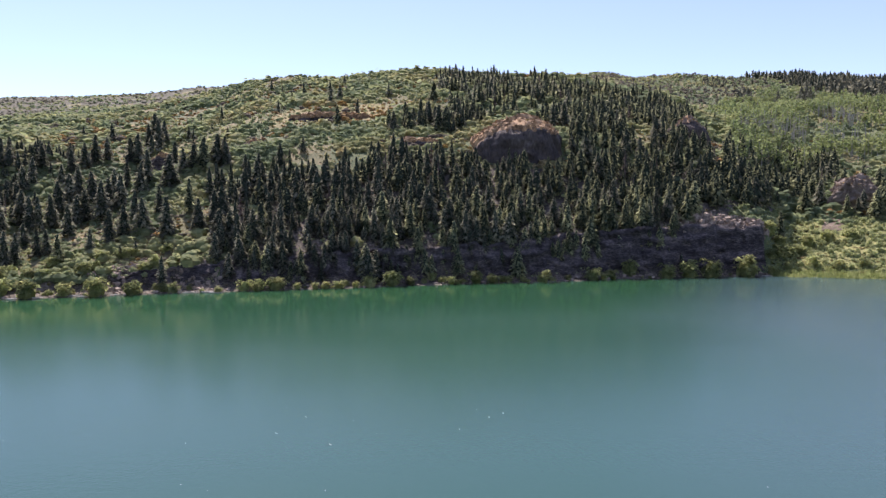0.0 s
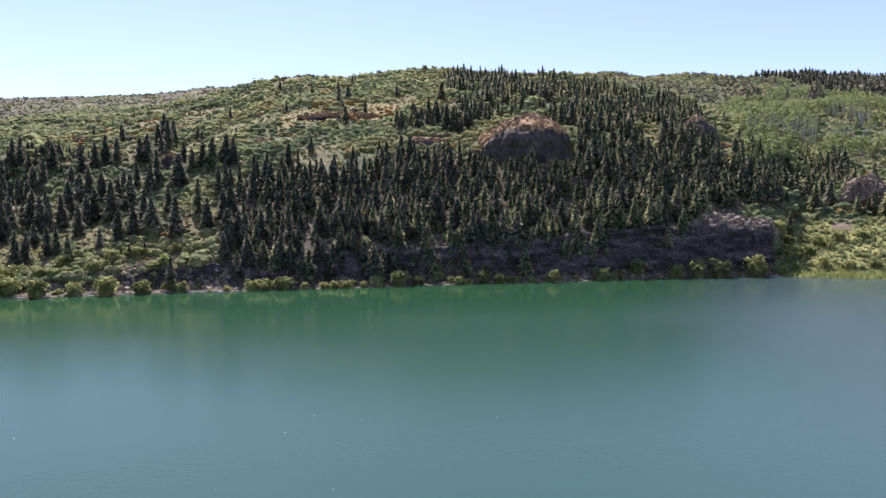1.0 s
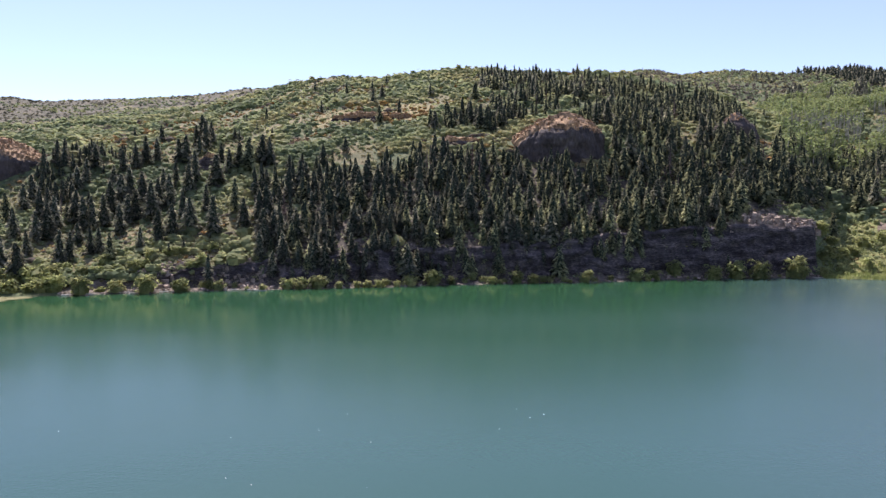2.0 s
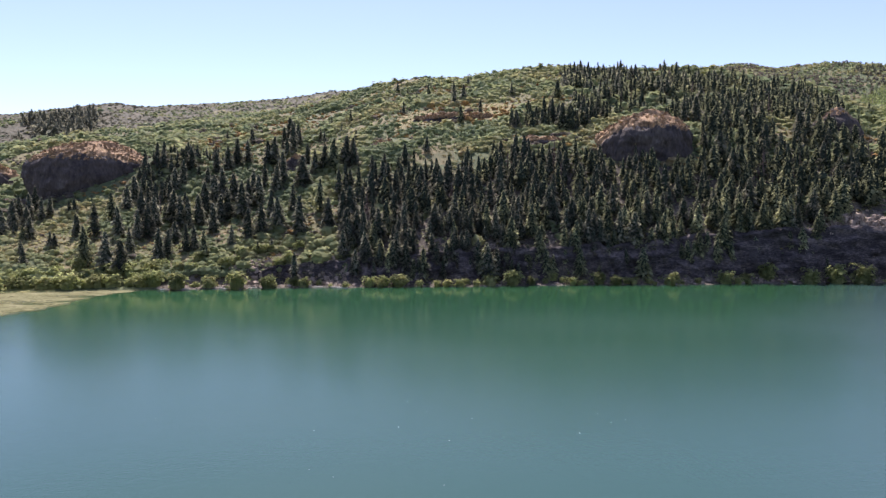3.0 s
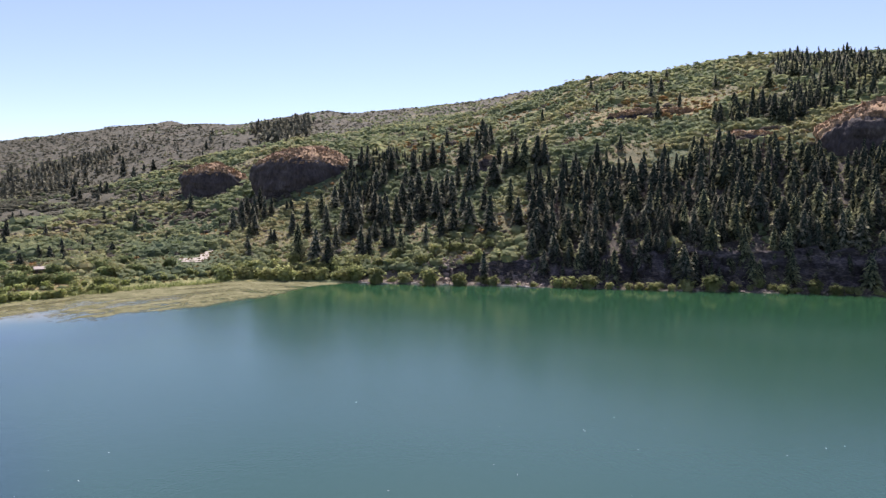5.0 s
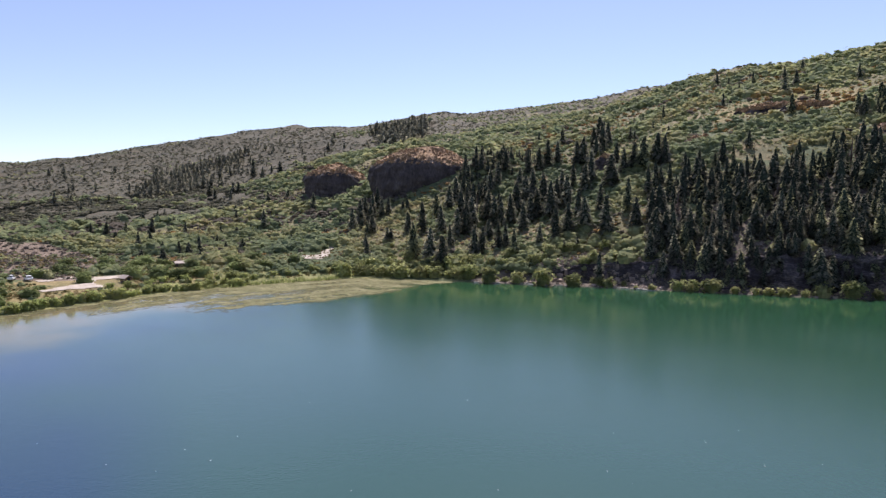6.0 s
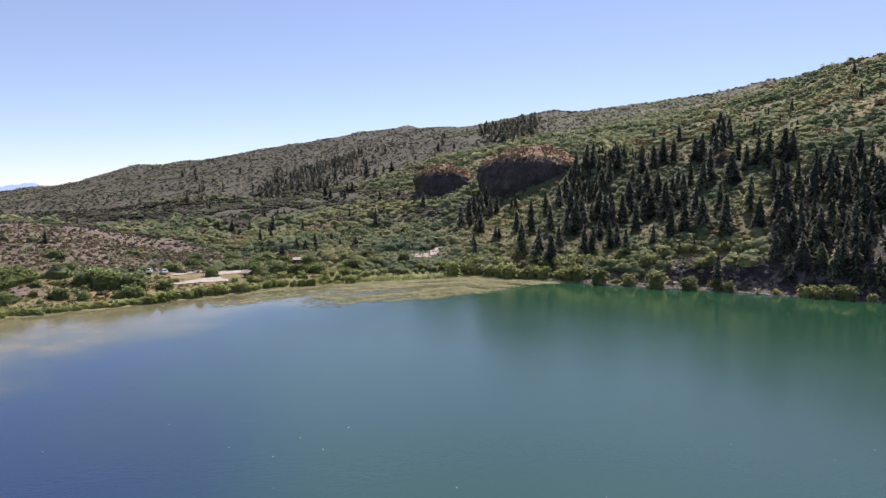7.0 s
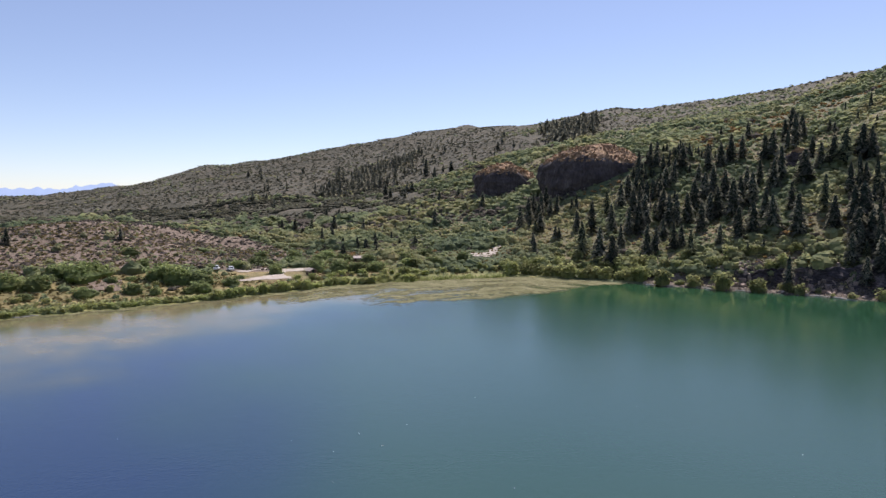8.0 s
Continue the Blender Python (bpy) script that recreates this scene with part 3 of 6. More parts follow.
def build_algae():
    """A torn sheet of floating algae along the shallow end, thin enough to lie on the water."""
    hs, rs = np.arange(33.5, 95, 0.13), np.arange(-72, 1.01, 0.65)
    H, D = np.meshgrid(hs, rs)
    width = np.interp(H, [33.8, 36, 39.4, 43, 47.5, 54, 60, 66, 72, 84, 95], [0, 8, 35, 59, 65, 62, 34, 16, 10, 9, 9])
    s = shore_at(H)
    X, Y = spot(H, s + D)
    edge = width * (1 + 0.10 * fbm(X / 18, Y / 18, 41)) + 2.0 * fbm(X / 5, Y / 5, 43)
    solid = np.interp(H, [33, 45, 50, 55, 62, 70, 95], [0.95, 0.92, 0.75, 0.6, 0.42, 0.3, 0.25])
    tear = 1.2 * fbm(H / 3.2, D / 3.4, 44) + 0.35 * fbm(X / 2.2, Y / 2.2, 47)
    inner = np.clip(-D / np.maximum(width, 1), 0, 1)
    rim = np.clip((edge + D) / (0.30 * width + 2), -1, 1)
    cover = np.clip(0.13 + solid * 0.52 - 0.26 * tear - 0.45 * inner * (1 - solid), 0, 0.62) * np.clip(rim * 1.3, 0, 1) + 0.08
    there = rim > -0.1
    Z = 0.035 + 0.02 * fbm(X / 3, Y / 3, 45)
    keep = (there[:-1, :-1] & there[1:, 1:] & there[:-1, 1:] & there[1:, :-1]).ravel()
    me = grid_mesh("algae_mat", np.stack([X, Y, Z], -1), len(rs), len(hs), [M_ALGAE], keep=keep)
    i = np.arange(H.size).reshape(H.shape)
    corners = np.stack([i[:-1, :-1], i[:-1, 1:], i[1:, 1:], i[1:, :-1]], -1).reshape(-1, 4)[keep]
    layer = me.attributes.new("cover", "FLOAT", "POINT")
    layer.data.foreach_set("value", cover.ravel()[np.unique(corners)].astype(np.float32))
    tagged(new("algae_mat", me), "torn tan-green mat of floating algae", "algae", kind="stuff")


build_algae()


def build_far_range():
    """A low range of hills beyond the plain, blue haze painted on as glow."""
    hs = np.arange(40, 110, 0.2)
    top = 31 + 4700 * np.tan(np.radians(0.75 + 0.35 * fbm(hs / 5, hs * 0, 51) + 0.05 * fbm(hs * 1.2, hs * 0, 52)))
    rows = []
    for r, k in ((4560, 0.0), (4640, 0.45), (4700, 1.0), (4740, 0.9)):
        x, y = spot(hs, r)
        rows.append(np.stack([x, y, -5 + (top + 5) * k + 9 * k * fbm(hs * 3, hs * 0 + r, 53)], -1))
    me = grid_mesh("far_mountains", np.stack(rows), 4, len(hs), [M_BLUE_HAZE])
    tagged(new("far_mountains", me), "hazy blue mountain range on the horizon", "mountains", kind="structure")


M_BLUE_HAZE = bpy.data.materials.new("glowing_blue_haze")
M_BLUE_HAZE.use_nodes = True
blue = M_BLUE_HAZE.node_tree.nodes["Principled BSDF"]
blue.inputs["Base Color"].default_value = (0.05, 0.07, 0.1, 1)
blue.inputs["Roughness"].default_value = 1.0
# distance haze over the range, imitated by a blue emission
blue.inputs["Emission Color"].default_value = (0.38, 0.50, 0.75, 1)
blue.inputs["Emission Strength"].default_value = 0.92
build_far_range()


# ---- cliffs and buttes ----
def build_cliff():
    hs = np.arange(-25.9, 28.5, 0.08)
    n = 30
    s = shore_at(hs)
    top_r, top_z = np.interp(hs, HEADINGS, knots_r[5]), np.interp(hs, HEADINGS, knots_z[5]) + 1.1 * fbm(hs * 0.8, hs * 0, 66, 4)
    fade = np.clip((28.5 - hs) / 4, 0, 1) * np.clip((hs + 25.9) / 0.7, 0, 1)
    pts = []
    for k in range(n):
        v = k / (n - 5)
        if v <= 1:
            z = 0.3 + (top_z + 0.5 - 0.3) * v
            r = s + 8.6 + (top_r - 0.8 - s - 8.6) * (0.35 * v + 0.65 * v ** 3)
            bed = 0.7 * fbm(z / 2.1 + 0.6 * fbm(hs / 3, hs * 0, 60), hs / 5, 61, 3)
            joints = 2.0 * fbm(hs * 0.55, z / 12, 62, 4) + 0.9 * fbm(hs * 2.6, z / 3, 63, 3)
            lip = 0.9 * np.clip((v - 0.86) / 0.08, 0, 1)
            out = (bed + joints + lip) * (0.4 + 0.6 * fade)
        else:
            z = top_z + 0.5 - (k - n + 5) * 0.45
            r = top_r - 0.2 + (k - n + 5) * 1.3
            out = 0.5 * fbm(hs * 2, hs * 0 + k, 64)
        x, y = spot(hs, r - out)
        pts.append(np.stack([x, y, z * (0.12 + 0.88 * fade) - (1 - fade) * 2.5 + 0.25 * fbm(hs * 4, hs * 0 + 7 * v, 65)], -1))
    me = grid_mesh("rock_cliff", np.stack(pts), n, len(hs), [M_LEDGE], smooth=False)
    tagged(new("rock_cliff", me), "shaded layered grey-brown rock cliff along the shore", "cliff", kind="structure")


build_cliff()


def build_rock(name, h, reach, w, d, foot, top, seed, label):
    cx, cy = spot(h, reach)
    root = new(name)
    root.location = (cx, cy, foot)
    root.rotation_euler = (0, 0, radians(h))
    tagged(root, label, "rock", "rock outcrops on the hillside")
    cols = int(max(100, 8 * w))
    th = np.linspace(0, 2 * np.pi, cols + 1)
    c, s = np.cos(th), np.sin(th)
    tall = top - foot
    rows, wall, dome = [], 32, 14
    dome_z, dome_r = ((0.55, 0.40), (0.58, 0.38), (0.60, 0.40))[seed - 1] if seed <= 3 else ((0.5, 0.36) if seed == 4 else ((0.5, 0.3) if seed in (7, 8) else (0.8, 0.6)))
    left, right = ((0.2, 0.06), (0.08, 0.26), (0.10, 0.2))[seed - 1] if seed <= 3 else ((0.2, 0.2) if seed == 4 else ((0.14, 0.1) if seed in (7, 8) else (0.3, 0.3)))
    arc = (w + d) / 2
    # the three buttes bulge above an undercut foot and round over to a blunt top
    belly, blunt, undercut, cap_from = ((0.62, 2.7, 0.1, 0.87), (0.5, 2.3, 0.22, 0.82), (0.5, 2.2, 0.18, 0.80))[seed - 1] if seed <= 3 else (0, 1, 0, 1)
    profile = []
    around_x, around_y = c * arc, s * arc
    for k in range(wall + dome + 1):
        q = k / (wall + dome) * math.pi / 2
        z = tall * math.sin(q) ** dome_z
        size = max(math.cos(q), 0.0) ** dome_r * (0.88 + 0.12 * min(1, z / (0.45 * tall)))
        if seed <= 3:
            v = min(1.0, k / wall * 0.8) if k < wall else 1 - 0.2 * (1 - (k - wall) / dome) ** 2
            z = tall * v
            size = 1 - undercut * (1 - v / belly) ** 2 if v < belly else max(0.0, 1 - ((v - belly) / (1 - belly)) ** blunt) ** (1 / blunt)
        profile.append(z / tall)
        x, y = w * size * np.sign(c) * np.abs(c) ** 0.8, d * size * np.sign(s) * np.abs(s) ** 0.8
        block = fbm(around_x / 9 + seed * 7, around_y / 9 + z / 11, 70 + seed, 3)
        crack = np.abs(fbm(around_x / 5 + seed, around_y / 5 + z / 34, 90 + seed, 3))
        crack = np.clip(0.22 - crack, 0, 1) * 4.5
        bed = fbm(z / 3.0 + 0.4 * block, around_x / 25 + seed, 110 + seed, 3)
        grain = fbm(around_x / 1.6 + z / 2.2, around_y / 1.6 + z / 1.4, 120 + seed, 2)
        push = ((2.6 if seed == 1 else 1.7) * block - (1.3 if seed == 1 else 0.8 if seed <= 3 else 1.6) * crack + 0.6 * bed + 0.35 * grain) * (2.6 if seed == 4 else 1.0) * min(1, w / 18) * min(1, size * 1.6)
        fall = np.where(c < 0, left, right) * np.clip(np.abs(c), 0, 1) ** (3.2 if seed <= 3 else 2.2)
        droop = 1 - fall * (z / tall) ** 1.5 + 0.05 * fbm(c * 2.2 + seed, s * 2.2, 130 + seed, 3) * z / tall
        lumps = (0.55 * fbm(x / 2.2, y / 2.2 + z, 150 + seed, 3) + 0.3 * grain) * min(1, max(0, (z / tall - 0.7) / 0.12))
        tilt = (0.16 if seed <= 3 else 0.15) * y * (z / tall) ** 2
        rows.append(np.stack([x + c * push, y + s * push, z * droop + lumps + tilt], -1))
    pts = np.stack(rows)
    pts[:, -1] = pts[:, 0]
    cut = next(k for k in range(wall + dome) if math.sin(k / (wall + dome) * math.pi / 2) ** dome_z > (0.93 if seed == 1 else 0.90 if seed <= 3 else 0.86))
    # rubble spills down one flank of the larger buttes
    if seed <= 3:
        ragged = 0.05 * fbm(around_x[:-1] / 4, around_y[:-1] / 4, 140 + seed, 3)
        low = cap_from + ragged - {2: 0.34, 3: 0.24, 1: 0.0}[seed] * np.clip(c[:-1], 0, 1) ** 1.5 - {2: 0.0, 3: 0.0, 1: 0.3}[seed] * np.clip(-c[:-1], 0, 1) ** 1.5
        capped = (np.array(profile[:-1])[:, None] >= low[None, :]).ravel()
        cut = int(np.argmax(np.array(profile) > cap_from))
    else:
        capped = (np.arange(len(pts) - 1)[:, None] >= np.full(cols, cut - 1)[None, :]).ravel()
    me = grid_mesh("rock_face", pts, len(pts), cols + 1, [M_STONE if seed == 4 else M_LEDGE if seed in (6, 7, 8, 9) else M_ROCK], keep=~capped, smooth=False)
    part("rock_face", me, None, root, "shaded brown basalt face with vertical seams")
    me = grid_mesh("rock_cap", pts, len(pts), cols + 1, [M_STONE if seed == 4 else M_CAP], keep=capped, smooth=False)
    part("rock_cap", me, None, root, "sunlit rust-coloured rubble top")
    # loose blocks over the cap
    rng = np.random.default_rng(seed)
    n = int((26 if seed != 4 else 40) * w)
    a, q = rng.uniform(0, 2 * np.pi, n), rng.uniform(0.1, 1.0, n) ** 0.7
    kk = np.clip((wall + dome - q * (wall + dome + 2 - cut)).astype(int), cut - 2, len(pts) - 2)
    jj = (a / (2 * np.pi) * cols).astype(int)
    centre = pts[kk, jj]
    tagged(part("rubble", quads_mesh("rubble", stones(rng, centre, rng.uniform(0.15, 0.7, n)), [M_STONE if seed in (4, 5, 6) else M_CAP]), None, root, "loose rust-brown blocks"), kind="stuff")
    # scrub rooted in the rubble
    n = int(2.2 * w)
    a, q = rng.uniform(0, 2 * np.pi, n), rng.uniform(0.0, 0.95, n) ** 0.6
    kk = np.clip((wall + dome - q * (wall + dome - cut)).astype(int), cut, len(pts) - 2)
    centre = pts[kk, (a / (2 * np.pi) * cols).astype(int)]
    bush = shrub_quads(seed, 4, 14, 0.3, sides=5, tiers=2)
    scrub = np.concatenate([bush * rng.uniform(0.4, 1.1) * np.array([1, 1, 0.7]) + at for at in centre])
    tagged(part("scrub", quads_mesh("scrub", scrub, [M_RUST]), None, root, "low rusty scrub"), kind="stuff")
    return root


def stones(rng, centre, size):
    """Angular blocks, six bent faces each."""
    corner = np.array([(x, y, z) for z in (-1, 1) for y in (-1, 1) for x in (-1, 1)], float)
    face = np.array([(0, 2, 3, 1), (4, 5, 7, 6), (0, 1, 5, 4), (2, 6, 7, 3), (0, 4, 6, 2), (1, 3, 7, 5)])
    n = len(centre)
    v = corner[None] * (1 + 0.45 * rng.uniform(-1, 1, (n, 8, 3)))
    v *= rng.uniform(0.6, 1.3, (n, 1, 3)) * np.asarray(size)[:, None, None]
    a = rng.uniform(0, 6.28, n)
    ca, sa = np.cos(a)[:, None], np.sin(a)[:, None]
    v = np.stack([v[..., 0] * ca - v[..., 1] * sa, v[..., 0] * sa + v[..., 1] * ca, v[..., 2]], -1)
    v += centre[:, None, :]
    return v[:, face].reshape(-1, 4, 3)


# ---- plants ----
def unit(v):
    return v / np.maximum(np.linalg.norm(v, axis=-1, keepdims=True), 1e-9)


def leaf_quads(rng, at, out, size, long=1.25, messy=0.55):
    """Uneven leaf clumps at points, facing about outwards."""
    n = len(at)
    normal = unit(out + messy * rng.normal(size=(n, 3)))
    side = unit(np.cross(normal, unit(rng.normal(size=(n, 3)))))
    up = np.cross(normal, side)
    size = np.broadcast_to(size, (n,))[:, None] * rng.uniform(0.6, 1.3, (n, 1))
    sign = ((-1, -1), (1, -1), (1, 1), (-1, 1))
    return np.stack([at + size * (s * rng.uniform(0.45, 1.1, (n, 1)) * side * long + t * rng.uniform(0.45, 1.1, (n, 1)) * up)
                     + 0.35 * size * normal * rng.uniform(-1, 1, (n, 1)) for s, t in sign], 1)


def shrub_quads(seed, lobes, leaves, size, tall=0.85, low=0.25, sides=6, tiers=3, core=0.84):
    """A bush of unit radius: a lumpy twiggy dome with leafy lobes over it."""
    rng = np.random.default_rng(seed)
    a = rng.uniform(0, 6.28, lobes)
    spread = rng.uniform(0.1, 0.62, lobes)
    centre = np.stack([np.cos(a) * spread, np.sin(a) * spread, tall * rng.uniform(low, 0.72, lobes)], -1)
    radius = rng.uniform(0.28, 0.52, lobes)
    pick = rng.integers(0, lobes, leaves)
    d = unit(rng.normal(size=(leaves, 3)) + (0, 0, 1.0))
    at = centre[pick] + d * (radius[pick] * rng.uniform(0.7, 1.12, leaves))[:, None]
    at[:, 2] = np.maximum(at[:, 2], 0.03)
    ring = np.linspace(0, 2 * np.pi, sides, endpoint=False) + rng.uniform(0, 1)
    loops = []
    for k in range(tiers + 1):
        q = k / tiers * 1.45
        wide = core * math.cos(q) * (0.75 if k == 0 else 1.0) * rng.uniform(0.75, 1.2, sides)
        loops.append(np.stack([np.cos(ring) * wide, np.sin(ring) * wide, tall * (core + 0.11) * math.sin(q) * rng.uniform(0.8, 1.12, sides) - (0.1 if k == 0 else 0)], -1))
    loops = np.stack(loops)
    ahead = np.roll(loops, -1, 1)
    dome = np.stack([loops[:-1], ahead[:-1], ahead[1:], loops[1:]], 2).reshape(-1, 4, 3)
    return np.concatenate([dome, leaf_quads(rng, at, 0.65 * d + np.array([0, 0, 0.6]), size, 1.25, 0.3)])


def tube_quads(path, radii, sides=6):
    """A tapering stem along a path."""
    path = np.asarray(path, float)
    ring = np.linspace(0, 2 * np.pi, sides, endpoint=False)
    rings = np.stack([p + r * np.stack([np.cos(ring), np.sin(ring), 0 * ring], -1) for p, r in zip(path, radii)])
    nxt = np.roll(rings, -1, 1)
    return np.stack([rings[:-1], nxt[:-1], nxt[1:], rings[1:]], 2).reshape(-1, 4, 3)


def conifer_quads(seed, tall=14.0, whorls=17, each=9, wide=0.17, sparse=0.0, heart_sides=7):
    """A spruce or fir: a dense ragged heart with drooping sprays in whorls. Returns trunk, needle and heart quads."""
    rng = np.random.default_rng(seed)
    lean = rng.normal(size=2) * 0.012 * tall
    low = rng.uniform(0.03, 0.1)
    belly = rng.uniform(0.5, 0.72)

    def axis(z):
        return np.array([lean[0] * (z / tall) ** 2, lean[1] * (z / tall) ** 2, z])

    def girth(q):
        return tall * wide * min(1.0, (1 - q) ** belly * 1.12 + 0.015) * (0.72 + 0.28 * min(1, max(0, q - low) / 0.12))

    trunk = tube_quads([axis(z) for z in (-0.8, 0.25 * tall, 0.6 * tall, 0.97 * tall)], (0.019 * tall, 0.014 * tall, 0.008 * tall, 0.001 * tall), 6)
    sprays = []
    for k in range(whorls):
        q = low + (0.99 - low) * (k / (whorls - 1)) ** 0.95
        count = max(3, int(each * (1 - 0.55 * q)))
        turn = rng.uniform(0, 6.28)
        reach = girth(q) * rng.uniform(0.8, 1.16)
        for j in range(count):
            if rng.uniform() < sparse + 0.1:
                continue
            a = turn + (j + rng.uniform(-0.4, 0.4)) * 6.283 / count
            r = reach * rng.uniform(0.7, 1.4) + 0.012 * tall
            d, s = np.array([math.cos(a), math.sin(a), 0]), np.array([-math.sin(a), math.cos(a), 0])
            drop = rng.uniform(0.1, 0.5) * r + 0.012 * tall
            base = axis(q * tall + rng.uniform(-0.02, 0.02) * tall) + d * 0.38 * r
            tip = base + d * 0.62 * r + np.array([0, 0, -drop])
            w = (1.9 * r / each + 0.006 * tall) * rng.uniform(0.6, 1.4)
            roll = rng.uniform(-0.7, 0.7)
            sv = s * math.cos(roll) + np.array([0, 0, math.sin(roll)])
            mid = base * 0.45 + tip * 0.55 + np.array([0, 0, 0.05 * r])
            sprays.append((base, mid + sv * w, tip, mid - sv * w))
    # the dense heart of the crown, which takes the painted shade on most trees
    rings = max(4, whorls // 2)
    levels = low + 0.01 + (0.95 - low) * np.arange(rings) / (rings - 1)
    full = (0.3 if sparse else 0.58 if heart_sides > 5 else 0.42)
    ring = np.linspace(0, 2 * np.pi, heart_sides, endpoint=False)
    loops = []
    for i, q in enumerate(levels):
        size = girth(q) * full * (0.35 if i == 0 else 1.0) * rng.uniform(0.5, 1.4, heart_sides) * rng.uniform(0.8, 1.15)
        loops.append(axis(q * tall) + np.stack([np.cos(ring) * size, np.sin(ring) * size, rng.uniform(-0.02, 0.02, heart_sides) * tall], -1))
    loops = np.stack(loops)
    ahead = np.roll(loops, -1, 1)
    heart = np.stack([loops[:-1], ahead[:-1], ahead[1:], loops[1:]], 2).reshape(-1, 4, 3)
    return trunk, np.array(sprays), heart


def aspen_quads(seed, tall=10.0, leaves=46):
    rng = np.random.default_rng(seed)
    trunk = tube_quads([(0, 0, -0.5), (rng.normal() * 0.2, rng.normal() * 0.2, tall * 0.5), (rng.normal() * 0.3, rng.normal() * 0.3, tall * 0.95)], (0.2, 0.15, 0.03), 4)
    d = unit(rng.normal(size=(leaves, 3)))
    at = np.array([0, 0, tall * 0.66]) + d * np.array([0.17, 0.17, 0.33]) * tall * rng.uniform(0.55, 1.1, (leaves, 1))
    return trunk, leaf_quads(rng, at, 0.6 * d + np.array([0, 0, 0.6]), tall * 0.046)


def strewn(spacing, h0, h1, r0, r1, seed):
    """Jittered points over a stretch of land, with their headings and ranges."""
    rng = np.random.default_rng(seed)
    xs = np.arange(-r1, r1, spacing)
    X, Y = np.meshgrid(xs, np.arange(-r1 * 0.3, r1, spacing))
    X, Y = X.ravel() + rng.uniform(-0.5, 0.5, X.size) * spacing, Y.ravel() + rng.uniform(-0.5, 0.5, X.size) * spacing
    h, r = polar(X, Y)
    ok = (h > h0) & (h < h1) & (r > r0) & (r < r1)
    return X[ok], Y[ok], h[ok], r[ok], rng


def strew(name, kinds, x, y, scale, rng, mats, label, category, squash=None, sink=0.15):
    """Plants the kinds (lists of quads, one list a material) at the points, joined into one object of stuff."""
    n = len(x)
    z = height(x, y) - sink
    turn, which = rng.uniform(0, 6.283, n), rng.integers(0, len(kinds), n)
    squash = np.ones(n) if squash is None else squash
    all_q, all_i = [], []
    for k, kind in enumerate(kinds):
        at = np.where(which == k)[0]
        if not len(at):
            continue
        for layer, q in enumerate(kind):
            c, s = np.cos(turn[at])[:, None, None], np.sin(turn[at])[:, None, None]
            m = scale[at][:, None, None]
            v = np.stack([(q[None, ..., 0] * c - q[None, ..., 1] * s) * m + x[at][:, None, None], (q[None, ..., 0] * s + q[None, ..., 1] * c) * m + y[at][:, None, None],
                          q[None, ..., 2] * m * squash[at][:, None, None] + z[at][:, None, None]], -1)
            all_q.append(v.reshape(-1, 4, 3))
            all_i.append(np.full(len(all_q[-1]), layer))
    me = quads_mesh(name, np.concatenate(all_q), mats, np.concatenate(all_i))
    return tagged(new(name, me), label, category, kind="stuff")


for rock in ROCKS:
    build_rock(*rock)

# conifers: the rows nearest the water are trees of their own, the rest of the wood is one mass
FIRS = [conifer_quads(200 + k, 14.0, 30, 15, (0.18, 0.21, 0.235, 0.2, 0.22, 0.165)[k]) for k in range(6)]
HIGH_FIRS = [conifer_quads(245 + k, 12.5, 12, 8, 0.285, 0, 5) for k in range(6)]
THIN_FIRS = [conifer_quads(230 + k, 14.0, 18, 10, (0.2, 0.235, 0.26, 0.225, 0.245, 0.18)[k]) for k in range(6)]
FAR_FIRS = [conifer_quads(260 + k, 11.0, 7, 6, 0.42, 0, 5) for k in range(4)]
DEAD_FIRS = [conifer_quads(290 + k, 13.0, 14, 6, 0.12, 0.35, 4) for k in range(2)]

X, Y, h, r, rng = strewn(4.4, -35, 62, 246, 620, 11)
clear = ~on_rock(X, Y, 1.5)
gaps = fbm(X / 26, Y / 26, 21)
main = within(h, r, MAIN_WOOD) & (rng.uniform(size=len(X)) < 0.84) & (gaps > np.where((r > 316) & (h > 3), -0.1, -1.1)) & (r > np.interp(h, HEADINGS, knots_r[5]) + 6 * value_noise(X / 7, Y / 7, 24) + 14 * ((h < -20.3) & (h > -26)))
top = within(h, r, TOP_WOOD) & (gaps > -0.6) & (rng.uniform(size=len(X)) < 0.78)
gully = (within(h, r, GULLY_WOOD) & (gaps > 0.45) & (r > 315)) | (within(h, r, SPUR_WOOD) & (gaps > 0.35) & (h < 37.5))
creek = within(h, r, CREEK_WOOD) & (gaps > -0.5)
loose = (rng.uniform(size=len(X)) < np.where((h > 52) & (h < 62.5) & (r < 420), 0.05, np.where((h > 43) & (r < 440), 0.028, 0.007))) & (h > -25) & (h < 63) & (r > 295) & (r < 560)
wood = (main | top | gully | creek | loose) & clear & ~within(h, r, GLADE)
X, Y, h, r = X[wood], Y[wood], h[wood], r[wood]
order = np.argsort(r - shore_at(h) + 0.0)
X, Y, h, r = X[order], Y[order], h[order], r[order]
tree_size = (0.4 + 0.66 * rng.uniform(size=len(X)) ** 1.1) * np.where((h > 43) & (r < 440), 0.62, np.where(((h > 28) & (r < 420)) | ((h > -9.5) & (h < -3) & (r > 310) & (r < 342)), 0.78, 1.0)) * np.interp(r, [300, 460, 540, 600], [1.0, 1.0, 0.82, 0.7])
